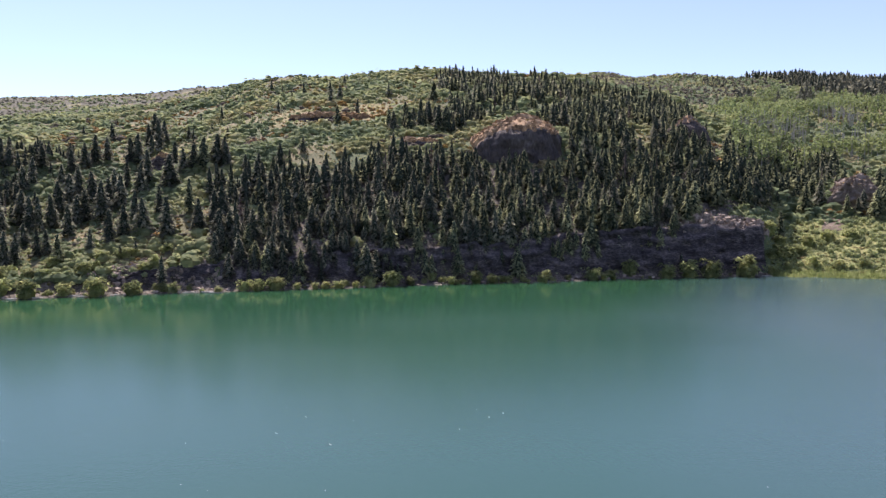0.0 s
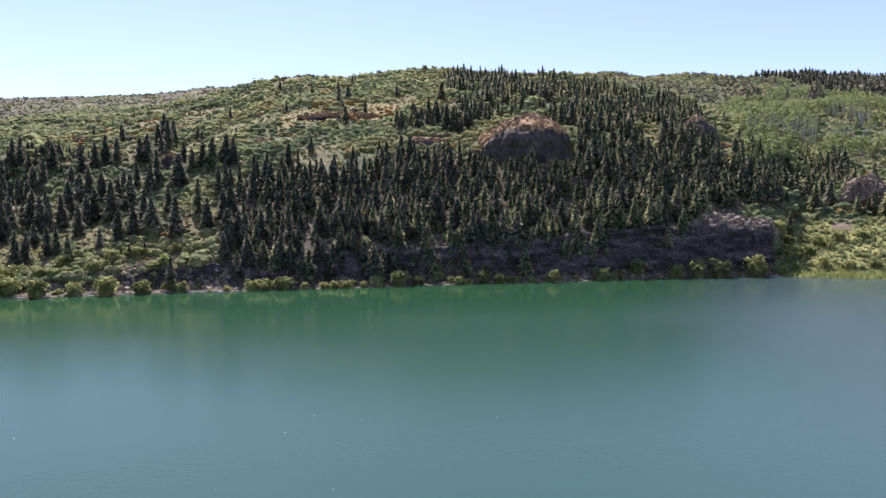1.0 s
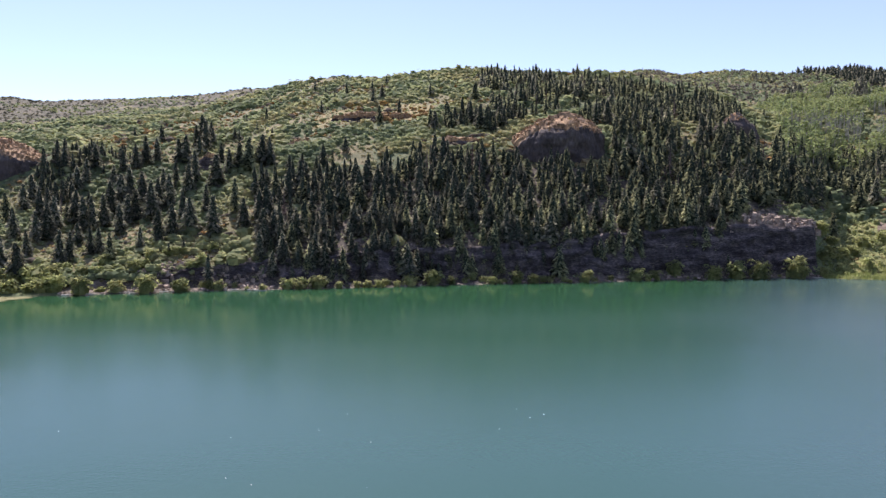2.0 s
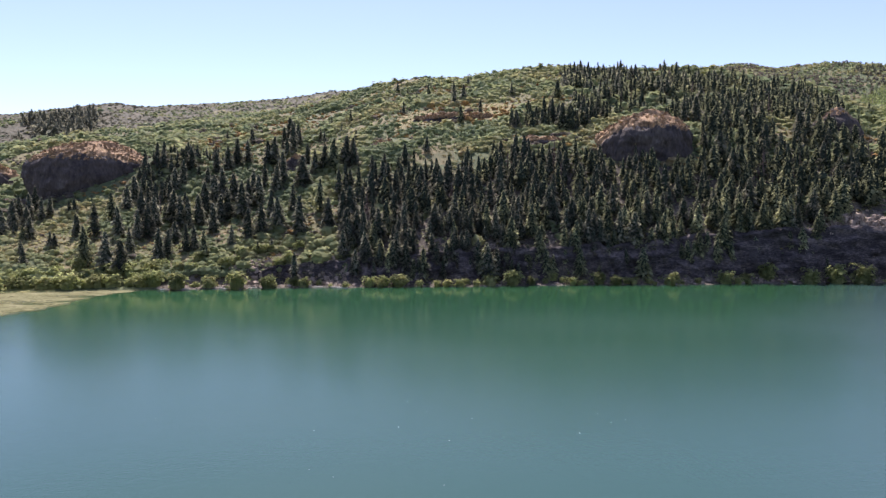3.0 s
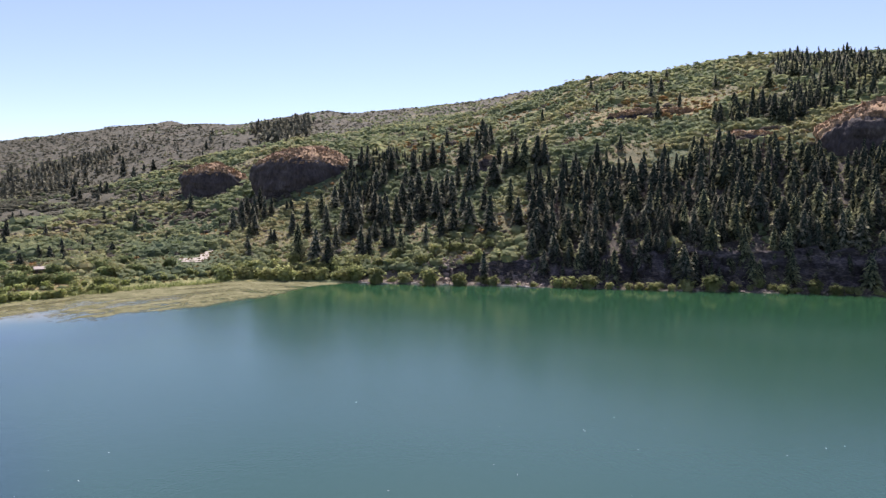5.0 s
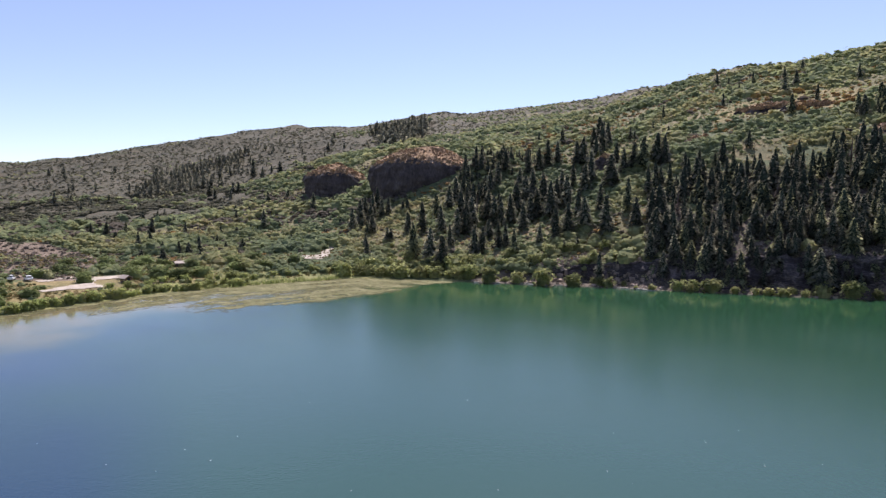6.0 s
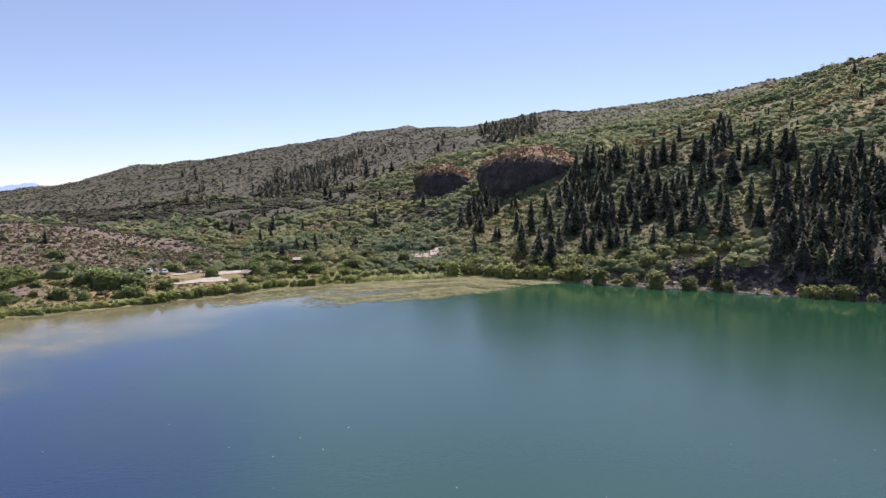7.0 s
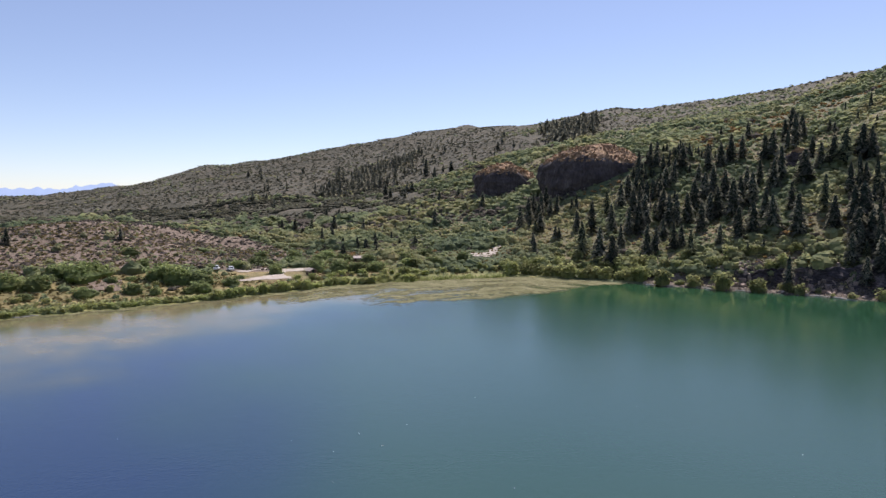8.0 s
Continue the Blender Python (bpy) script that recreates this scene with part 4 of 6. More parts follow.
# heading, range and size of the trees that stand clear of the others
CREEK_FIRS = [(-30.7, 397, 0.8), (-31.7, 399, 0.9), (-30.4, 430, 1.2), (-31.6, 436, 1.1), (-32.6, 424, 1.2), (-28.5, 420, 1.1), (-32.5, 392, 1.1),
              (-28.9, 412, 1.1), (-32.9, 398, 1.5), (-33.2, 402, 1.2), (-29.9, 428, 0.9),
              (-28.1, 402, 1.2), (-31.4, 396, 0.7), (-26.4, 352, 0.9)]
SPUR_FIRS = [(38.55, 322, 0.67), (38.1, 287, 1.11), (37.35, 319, 1.04), (36.7, 276, 1.07), (35.64, 270, 0.93), (35.0, 290, 0.81), (35.1, 350, 0.94), (36.1, 341, 0.91), (33.15, 320, 1.11),
             (33.0, 276, 0.98), (32.4, 388, 0.85), (31.87, 326, 1.1), (31.3, 319, 1.05), (30.7, 319, 1.08), (29.96, 322, 1.05), (30.9, 282, 0.76), (30.3, 283, 0.67), (29.6, 273, 0.73),
             (28.87, 304, 0.94), (28.25, 320, 0.95), (27.5, 276, 0.66), (31.0, 372, 1.0), (31.64, 368, 0.88), (30.35, 387, 0.92), (29.2, 371, 0.77), (34.07, 326, 1.16), (33.7, 312, 1.02),
             (34.5, 361, 0.97), (35.74, 316, 0.94), (34.4, 309, 0.92), (42.5, 367, 0.9), (43.2, 350, 0.8)]
GULLY_FIRS = [(28.46, 381, 0.91), (27.6, 391, 0.93), (27.7, 321, 1.05), (26.6, 316, 1.2), (26.2, 280, 0.97), (25.2, 284, 0.93), (23.8, 285, 1.0), (22.15, 278, 1.15), (22.6, 297, 0.97),
              (20.4, 294, 1.05), (19.75, 278, 0.95), (21.75, 326, 1.15), (22.5, 425, 1.3), (22.8, 439, 1.35), (23.4, 340, 1.2), (24.1, 395, 1.35), (24.5, 395, 1.18), (23.9, 331, 1.08),
              (25.25, 325, 1.06), (26.1, 324, 1.1), (19.3, 338, 1.2), (20.0, 340, 1.0), (18.3, 339, 1.17), (17.7, 342, 0.92), (20.8, 339, 0.91), (16.1, 328, 0.68), (26.9, 400, 1.15),
              (26.1, 406, 0.97), (21.4, 358, 0.96), (24.8, 350, 0.94)]
SLOPE_FIRS = [(24.4, 268, 0.35), (25.5, 267, 0.32), (20.8, 267, 0.22), (23.2, 434, 1.0), (22.0, 434, 0.78), (20.3, 437, 0.52), (15.1, 330, 0.59), (19.3, 322, 0.25), (25.7, 348, 0.93),
              (27.2, 343, 1.1), (28.1, 353, 1.05), (28.7, 347, 1.0), (29.4, 335, 1.1), (18.6, 255, 0.77), (17.6, 250, 0.70), (16.8, 253, 0.80), (15.6, 250, 0.66), (18.2, 262, 0.84),
              (17.0, 258, 0.77), (14.6, 251, 0.70), (16.0, 247, 0.56), (6.3, 247.5, 1.0), (-6.3, 263, 0.9), (22.6, 247.5, 0.85), (8.5, 478, 0.9), (0.8, 438, 0.95), (7.1, 419, 0.7), (4.5, 381, 0.8)]
FLAT_FIRS = [(42.0, 292, 0.6), (40.2, 368, 0.7), (75.1, 302, 0.42), (82.5, 295, 0.5), (41.5, 330, 0.7), (54.4, 490, 0.42), (52.5, 427, 0.5), (51.3, 414, 0.32), (50.4, 388, 0.8), (50.0, 476, 0.6),
             (46.4, 422, 0.8), (44.8, 430, 0.35), (47.2, 432, 0.32), (44.2, 366, 0.33), (58.8, 398, 0.68), (59.8, 346, 0.6), (58.4, 463, 0.53), (59.4, 488, 0.48), (63.0, 388, 0.5), (62.0, 377, 0.64),
             (57.2, 420, 0.4), (56.4, 386, 0.45), (60.6, 410, 0.5)]
DRAW_FIRS = [(63.6, 624, 0.7), (62.9, 642, 0.65), (61.7, 678, 0.6), (65.0, 552, 0.36), (64.1, 609, 0.4), (54.5, 579, 0.66), (54.1, 564, 0.58), (52.9, 550, 0.56), (52.7, 581, 0.67), (52.3, 579, 0.63),
             (51.1, 762, 1.5), (49.0, 737, 0.96), (49.7, 751, 0.62), (45.1, 828, 0.84), (45.4, 763, 0.62), (47.0, 805, 0.46), (43.8, 817, 0.66), (47.7, 746, 0.6), (66.2, 520, 0.5), (73.0, 560, 0.5)]
BUTTE_FIRS = [(42.5, 360, 0.96), (42.1, 371, 0.82), (41.5, 367, 0.98), (41.1, 375, 0.94), (42.35, 380, 0.6), (41.95, 330, 0.43), (42.1, 308, 0.46), (40.3, 313, 0.47), (40.0, 312, 0.43),
              (38.55, 322, 0.73), (38.95, 362, 0.52), (40.75, 367, 0.76), (41.7, 357, 0.74)]
LONE = BUTTE_FIRS + CREEK_FIRS + SPUR_FIRS + GULLY_FIRS + SLOPE_FIRS + FLAT_FIRS + DRAW_FIRS


def fir_tree(k):
    root = new("conifer")
    trunk, sprays, heart = FIRS[k % 6]
    part("trunk", quads_mesh("trunk", trunk, [M_BARK]), None, root)
    part("crown", quads_mesh("crown", np.concatenate([sprays, heart]), [M_PINE if k > 5 else M_NEEDLES, M_CROWN_SHADE], [0] * len(sprays) + [1] * len(heart)), None, root)
    return tagged(root, ("olive-green conifer on the slope, sunlight put into its crown colour" if k > 5 else "tall dark-green conifer on the slope above the lake"), "tree", "conifers above the shore")


def rusty_fir(heading, reach, size):
    root = new("dead_conifer")
    x, y = spot(heading, reach)
    root.location = (x, y, float(height(np.array(x), np.array(y))) - 0.1)
    root.scale = (size, size, size)
    trunk, sprays, heart = DEAD_FIRS[0]
    part("trunk", quads_mesh("trunk", trunk, [M_BARK]), None, root)
    part("crown", quads_mesh("crown", np.concatenate([sprays, heart]), [M_DEADNEEDLES]), None, root, "dry reddish-brown needles")
    return tagged(root, "dead conifer with dry reddish-brown needles in the forest", "dead tree")


rusty_fir(-5.6, 283, 1.1)
rusty_fir(-14.9, 331, 1.2)
NEAR = 130
for a in np.arange(-19, 17, 0.55):
    a = a + random.uniform(-0.3, 0.3)
    LONE.append((a, float(np.interp(a, HEADINGS, knots_r[5])) + random.uniform(-6.0, 1.5), random.uniform(0.5, 1.0)))
for a in np.arange(-19.5, 15, 1.3):
    a = a + random.uniform(-0.3, 0.3)
    LONE.append((a, float(np.interp(a, HEADINGS, knots_r[5])) + random.uniform(-6.5, -1.0), random.uniform(0.3, 0.62)))
pattern = [fir_tree(k) for k in range(9)]
spots = [(float(x), float(y), float(s)) for x, y, s in zip(X[:NEAR], Y[:NEAR], tree_size[:NEAR])] + [(*map(float, spot(a, q)), s) for a, q, s in LONE]
for i, (x, y, s) in enumerate(spots):
    # lighter olive crowns paint sunlight onto more of the trees towards the right
    sunny = random.random() < np.interp(float(polar(x, y)[0]), [-14, -4, 8, 20], [0.8, 0.6, 0.3, 0.08])
    ob = pattern[i] if i < 9 else copy_thing(pattern[random.randrange(6, 9) if sunny else random.randrange(6)], Matrix())
    ob.location = (x, y, float(height(np.array(x), np.array(y))) - 0.1)
    ob.rotation_euler = (random.uniform(-0.03, 0.03), random.uniform(-0.03, 0.03), random.uniform(0, 6.28))
    ob.scale = (s * random.uniform(0.9, 1.22),) * 2 + (s,)

x, y, s = X[NEAR:], Y[NEAR:], tree_size[NEAR:]
rr = r[NEAR:]
dead = rng.uniform(size=len(x)) < 0.035
# the same olive copy stands for sunlit crowns in the rest of the wood
olive = ~dead & (rng.uniform(size=len(x)) < np.interp(h[NEAR:], [-14, -4, 10, 20], [0.8, 0.6, 0.3, 0.08]))
for title, pick, mat, words in (("conifer_forest", ~dead & ~olive, M_NEEDLES, "dense dark-green conifer forest covering the hillside"), ("young_conifers", olive, M_PINE, "olive-green conifers among the dark ones, sunlight put into their colour")):
    for name, kinds, zone in ((title, THIN_FIRS, rr < 400), ("upper_" + title, HIGH_FIRS, rr >= 400)):
        strew(name, kinds, x[pick & zone], y[pick & zone], s[pick & zone], rng, [M_BARK, mat, M_CROWN_SHADE], words, "forest", np.where(h[NEAR:][pick & zone] > 43, 0.6, 1.0))
strew("dead_conifers", DEAD_FIRS, x[dead], y[dead], s[dead], rng, [M_BARK, M_DEADNEEDLES, M_DEADNEEDLES], "bare grey dead conifers among the green ones", "dead trees")

X, Y, h, r, rng = strewn(6.9, -35, 66, 430, 1100, 12)
patchy = fbm(X / 30, Y / 30, 57) + 0.7 * rng.normal(size=len(X))
wood = (within(h + 0.7 * fbm(X / 40, Y / 40, 58), r + 20 * fbm(X / 40, Y / 40, 59), SADDLE_WOOD) & (patchy > -0.5)) | (within(h + 0.8 * fbm(X / 40, Y / 40, 58), r + 20 * fbm(X / 40, Y / 40, 59), DRAW_WOOD) & (patchy > -0.1)) | within(h, r, KNOLL_WOOD)
clump = np.zeros(len(X), dtype=bool)
for outline in GROVE_CLUMPS:
    clump |= within(h, r, outline) & (patchy > -0.8)
wood |= clump
wood |= (rng.uniform(size=len(X)) < np.where((h < -18) & (patchy > 0.6), 0.16, np.where(h > 44, 0.014, 0.012))) & ((h > 40) | (h < -18)) & (r < 980) & (r > 600)
strew("distant_conifers", FAR_FIRS, X[wood], Y[wood], rng.uniform(0.4, 1.0, wood.sum()) * np.where(clump[wood] | within(h[wood], r[wood], SADDLE_WOOD), 1.7, np.where(h[wood] > 44, 1.2, np.where(h[wood] < -18, 0.72, 1.0))), rng, [M_BARK, M_NEEDLES, M_NEEDLES], "dark stands of conifers on the far ridges", "forest", rng.uniform(0.8, 1.15, wood.sum()))

X, Y, h, r, rng = strewn(5.4, -36, -20, 740, 980, 25)
wood = within(h, r, RIDGE_WOOD) & (fbm(X / 30, Y / 30, 55) > -0.9)
strew("ridge_conifers", FAR_FIRS, X[wood], Y[wood], rng.uniform(0.5, 1.0, wood.sum()), rng, [M_BARK, M_NEEDLES, M_CROWN_SHADE], "dense dark conifers along the high ridge", "forest")

# aspens on the slope behind the creek
STANDS = [[(-23.2, 482), (-25.0, 517), (-25.0, 552), (-23.2, 515)], [(-25.2, 516), (-27.9, 540), (-27.9, 590), (-25.3, 566)],
          [(-28.7, 600), (-31.4, 578), (-31.4, 604), (-28.8, 624)], [(-29.0, 535), (-31.8, 528), (-31.8, 552), (-29.0, 564)]]
ASPENS = [aspen_quads(300 + k) for k in range(5)]
X, Y, h, r, rng = strewn(5.2, -40, -19, 380, 850, 13)
grove = within(h, r, ASPEN_GROVE) & (fbm(X / 40, Y / 40, 23) > -0.35)
for outline in STANDS:
    grove &= ~within(h, r + 6, outline)
strew("aspen_grove", ASPENS, X[grove], Y[grove], rng.uniform(0.75, 1.4, grove.sum()), rng, [M_PALEBARK, M_ASPEN], "light-green aspens with pale trunks on the slope", "trees")


def bare_aspen(seed):
    """A tall pale trunk, bare but for a thin crown at its top."""
    rng = np.random.default_rng(seed)
    trunk = tube_quads([(0, 0, -0.5), (rng.normal() * 0.2, rng.normal() * 0.2, 6), (rng.normal() * 0.4, rng.normal() * 0.4, 12)], (0.3, 0.26, 0.06), 4)
    at = np.array([0, 0, 11.0]) + rng.normal(size=(9, 3)) * np.array([0.8, 0.8, 1.0])
    return [trunk, leaf_quads(rng, at, np.array([0, 0, 1.0]), 0.5)]


X, Y, h, r, rng = strewn(5.2, -35, -8, 570, 960, 28)
keep = ~within(h, r, TOP_WOOD) & (rng.uniform(size=len(X)) < 0.85)
X, Y, h = X[keep], Y[keep], h[keep]
grey = (fbm(X / 40, Y / 40, 56) + 0.4 * rng.normal(size=len(X)) + np.interp(h, [-28, -14], [-0.5, 0.5])) > 0
RIDGE_SCRUB = [[shrub_quads(490 + k, 4, 5, 0.36, sides=4, tiers=1)] for k in range(5)]
for title, pick, mat, words in (("grey_ridge_scrub", grey, M_SAGE, "grey-brown scrub behind the wooded crest"), ("green_ridge_scrub", ~grey, M_OAK, "dull green scrub behind the wooded crest")):
    strew(title, RIDGE_SCRUB, X[pick], Y[pick], rng.uniform(1.6, 3.2, pick.sum()), rng, [mat], words, "shrubs", rng.uniform(0.7, 1.1, pick.sum()))

BARE = [bare_aspen(320 + k) for k in range(4)]
X, Y, h, r, rng = strewn(2.7, -35, -20, 470, 640, 22)
stand = np.zeros(len(X), dtype=bool)
for outline in STANDS:
    stand |= within(h + 0.3 * fbm(X / 12, Y / 12, 38), r + 8 * fbm(X / 15, Y / 15, 39), outline)
stand &= rng.uniform(size=len(X)) < 0.5
strew("bare_aspens", BARE, X[stand], Y[stand], rng.uniform(0.75, 1.15, stand.sum()), rng, [M_PALEBARK, M_ASPEN], "pale aspen trunks in thin stands with lime-green tops", "trees")

# brush over the hills, in three depths
OAKS = [[shrub_quads(400 + k, 7, 20, 0.2)] for k in range(8)]
MID_OAKS = [[shrub_quads(420 + k, 7, 7, 0.3, sides=4, tiers=2)] for k in range(8)]
MID_SAGE = [[shrub_quads(430 + k, 6, 5, 0.3, sides=4, tiers=2)] for k in range(8)]
FAR_OAKS = [[shrub_quads(440 + k, 4, 3, 0.4, sides=4, tiers=1)] for k in range(6)]
TRACK_END = [(49.3, 284), (49.4, 307), (46.2, 309), (44.2, 318), (43.6, 312), (45.2, 284)]
CLEARING = [(60.2, 258), (60.5, 247), (66, 238), (67.0, 244), (65, 252), (68.8, 256), (68.8, 265), (64.2, 275), (62.8, 273), (60.8, 277), (60.6, 266)]


def open_land(x, y, h, r):
    return (r > np.where((h > -25.5) & (h < 20), np.interp(h, HEADINGS, knots_r[5]) + np.where(h < -18, 8, 1), shore_at(h) + 11)) & ~on_rock(x, y, 0.5) & ~within(h, r, CLEARING) & ~within(h, r, TRACK_END)


X, Y, h, r, rng = strewn(3.3, -34, 84, 200, 385, 14)
thick = thicket(X, Y)
red, gully = within(h, r, RED_HILL), within(h, r, GULLY_WOOD) | within(h, r, SPUR_WOOD)
flat = (h > 50) & (r < shore_at(h) + 40)
cover = np.clip(0.98 + 0.5 * thick, 0.7, 1.0)
cover = np.where(within(h, r, MAIN_WOOD), 0.14, cover)
cover = np.where(gully, 0.85, cover)
cover = np.where(flat & (h > 52), np.where(h > 64, 0.08, 0.22), cover)
cover = np.where(red, np.clip(0.6 + 0.3 * thick, 0.35, 0.85), cover)
keep = open_land(X, Y, h, r) & (rng.uniform(size=len(X)) < cover) & ((h > -25.6) | (r > 398))
X, Y, h, r, thick, red, flat = X[keep], Y[keep], h[keep], r[keep], thick[keep], red[keep], flat[keep]
kind = np.where(on_rock(X, Y, 8), 0.8, 0) + np.where(within(h, r, OCHRE), 0.6, 0) - 0.5 * thick + 0.55 * fbm(X / 18, Y / 18, 27) + 0.3 * rng.normal(size=len(X)) + np.where(red, 0.85, 0) + np.where(h > 55, 0.12, 0) + np.where((h > 43) & (r > 300), 0.25, 0)
size = (1.25 + 1.5 * rng.uniform(size=len(X)) ** 2) * np.clip(1 + 0.5 * thick, 0.7, 1.5) * np.where(red, 0.7, 1.22) * np.where(flat, 0.75, 1)
g, o = kind < np.where(red | flat, 0.3, 0.55), (kind > 0.84) & ~red
strew("oak_brush", OAKS, X[g], Y[g], size[g], rng, [M_OAK], "green oak brush covering the lower slopes", "shrubs", rng.uniform(0.65, 1.0, g.sum()))
strew("low_autumn_brush", OAKS, X[o], Y[o], size[o] * 0.7, rng, [M_RUST], "low orange-brown autumn scrub on the spur", "shrubs", rng.uniform(0.5, 0.8, o.sum()))
g = ~g & ~o
strew("sagebrush", OAKS, X[g], Y[g], size[g] * 0.85, rng, [M_SAGE], "low grey-green sagebrush on dry soil", "shrubs", rng.uniform(0.45, 0.75, g.sum()))

# sage and dead tufts dotted over the reddish hill
SPRIGS = [[shrub_quads(450 + k, 4, 7, 0.34, sides=4, tiers=1)] for k in range(6)]
X, Y, h, r, rng = strewn(1.9, 58, 96, 235, 380, 27)
keep = within(h, r, RED_HILL) & (rng.uniform(size=len(X)) < 0.72)
strew("hill_sagebrush", SPRIGS, X[keep], Y[keep], 0.35 + 1.0 * rng.uniform(size=keep.sum()) ** 2, rng, [M_SAGE], "grey-brown sage tufts dotted over the reddish hill", "shrubs", rng.uniform(0.6, 0.9, keep.sum()))

# soft willow scrub on the flat at the creek mouth
SOFT = [[shrub_quads(480 + k, 11, 60, 0.125, 0.95, core=0.64)] for k in range(6)]
X, Y, h, r, rng = strewn(2.9, -35, -25.6, 305, 400, 17)
keep = (r > shore_at(h) + 9 + 4 * fbm(X / 8, Y / 8, 88)) & ~on_rock(X, Y, 1) & (fbm(X / 10, Y / 10, 89) > -0.9) & ~within(h, r, TALUS)
strew("willow_scrub", SOFT, X[keep], Y[keep], 1.0 + 1.6 * rng.uniform(size=keep.sum()) ** 1.6, rng, [M_SCRUB], "soft olive-green willow scrub on the creek flat", "shrubs", rng.uniform(0.8, 1.1, keep.sum()))

X, Y, h, r, rng = strewn(4.3, -34, 84, 385, 720, 15)
thick = thicket(X, Y)
open_grass = (fbm(X / 55, Y / 30, 32, 2) > 0.95) & (h < 34) & (h > -8)
cover = np.where(within(h, r, TOP_WOOD), 0.45, np.where(open_grass, 0.35, np.where(within(h, r, RUSTY_SLOPE), 0.5, np.clip(1.0 + 0.4 * thick, 0.78, 1.0))))
keep = open_land(X, Y, h, r) & (rng.uniform(size=len(X)) < cover) & (~within(h, r, ASPEN_GROVE) | (rng.uniform(size=len(X)) < 0.4))
X, Y, h, r, thick = X[keep], Y[keep], h[keep], r[keep], thick[keep]
kind = np.where(within(h, r, RUSTY_SLOPE), 1.0, 0) + np.where(on_rock(X, Y, 8), 0.7, 0) - 0.35 * thick + 0.6 * fbm(X / 34, Y / 34, 33) + 0.3 * rng.normal(size=len(X)) + np.where(h > 44, 0.25, 0) + np.where((h > 52) & (r > 430 + 40 * (h < 60)), 0.9, np.where((h > 61) & (r > 366), 0.35, 0)) + np.where((h < -8) & (h > -24) & (r > 570), 0.45, 0) + 0.5 * (fbm(X / 60, Y / 40, 34, 2) > 0.55)
size = (2.0 + 2.6 * rng.uniform(size=len(X)) ** 1.8) * np.clip(1 + 0.4 * thick, 0.75, 1.4)
g, o = kind < np.where(h < 44, 0.55, 0.3), (kind > 0.66) & (h < 32)
strew("upper_oak_brush", MID_OAKS, X[g], Y[g], size[g], rng, [M_OAK], "green oak brush on the upper hillside", "shrubs", rng.uniform(0.6, 0.95, g.sum()))
strew("autumn_brush", MID_OAKS, X[o], Y[o], size[o] * 0.7, rng, [M_RUST], "orange and yellow autumn scrub on the slope", "shrubs", rng.uniform(0.5, 0.8, o.sum()))
g = ~g & ~o
far = (h > 50) & (r > 470)
g &= ~far | (fbm(h * 0.5, r / 24, 68, 3) > np.where(r < 600, -0.2, -0.55))
strew("upper_sagebrush", MID_SAGE, X[g & ~far], Y[g & ~far], size[g & ~far] * 0.85, rng, [M_SAGE], "grey-green sagebrush on the upper hillside", "shrubs", rng.uniform(0.5, 0.8, (g & ~far).sum()))
strew("mountain_brush", MID_SAGE, X[g & far], Y[g & far], size[g & far] * 0.95, rng, [M_BRUSH], "olive-grey mountain brush in bands across the dry slope", "shrubs", rng.uniform(0.4, 0.7, (g & far).sum()))

X, Y, h, r, rng = strewn(7.0, -34, 84, 700, 1500, 16)
thick = fbm(X / 70, Y / 70, 35, 3) + 0.4 * fbm(X / 22, Y / 22, 36, 2)
keep = (rng.uniform(size=len(X)) < np.clip(np.where(h > 14, 1.0 + 0.8 * fbm(h * 0.45, r / 30, 69, 3), 0.9 + 0.5 * thick), 0.12, 1)) & (r < np.interp(h, HEADINGS, knots_r[9]) + 30) & ((h < -8) | (h > 14))
X, Y, h, r = X[keep], Y[keep], h[keep], r[keep]
g = (fbm(X / 60, Y / 60, 37) + 0.4 * rng.normal(size=len(X)) + np.interp(h, [-34, -22, -8, 30, 48], [-0.5, -0.1, 0.3, 0.3, 1.1])) < 0.15
size = 2.4 + 2.4 * rng.uniform(size=len(X)) ** 1.7
strew("distant_oak_brush", FAR_OAKS, X[g], Y[g], size[g], rng, [M_OAK], "dull green oak brush on the far slope", "shrubs", rng.uniform(0.4, 0.65, g.sum()))
for title, pick, mat, words in (("distant_sagebrush", ~g & (h < 14), M_SAGE, "grey-green brush on the dry far slope"), ("distant_mountain_brush", ~g & (h > 14), M_BRUSH, "olive-grey mountain brush in bands across the far slope")):
    strew(title, FAR_OAKS, X[pick], Y[pick], size[pick] * 0.9, rng, [mat], words, "shrubs", rng.uniform(0.3, 0.55, pick.sum()))


# tufts of grass and low herbs between the bushes
TUFTS = [[leaf_quads(np.random.default_rng(460 + k), np.random.default_rng(470 + k).uniform((-0.7, -0.7, 0.1), (0.7, 0.7, 0.45), (5, 3)), np.array([0, 0, 1.0]), 0.42, 1.2, 0.8)] for k in range(6)]
X, Y, h, r, rng = strewn(1.7, -36, 88, 205, 345, 18)
keep = (r > shore_at(h) + 8) & ~((h > -25.4) & (h < -19) & (r < np.interp(h, HEADINGS, knots_r[5]) + 8)) & ~on_rock(X, Y, 0) & (rng.uniform(size=len(X)) < np.where(within(h, r, MAIN_WOOD), 0.25, np.where(within(h, r, RED_HILL), 0.6, 0.75))) & ~within(h, r, CLEARING)
X, Y, h, r = X[keep], Y[keep], h[keep], r[keep]
dry = (fbm(X / 12, Y / 12, 49) + 0.5 * rng.normal(size=len(X)) + 0.6 * (h > 55)) > 0.15
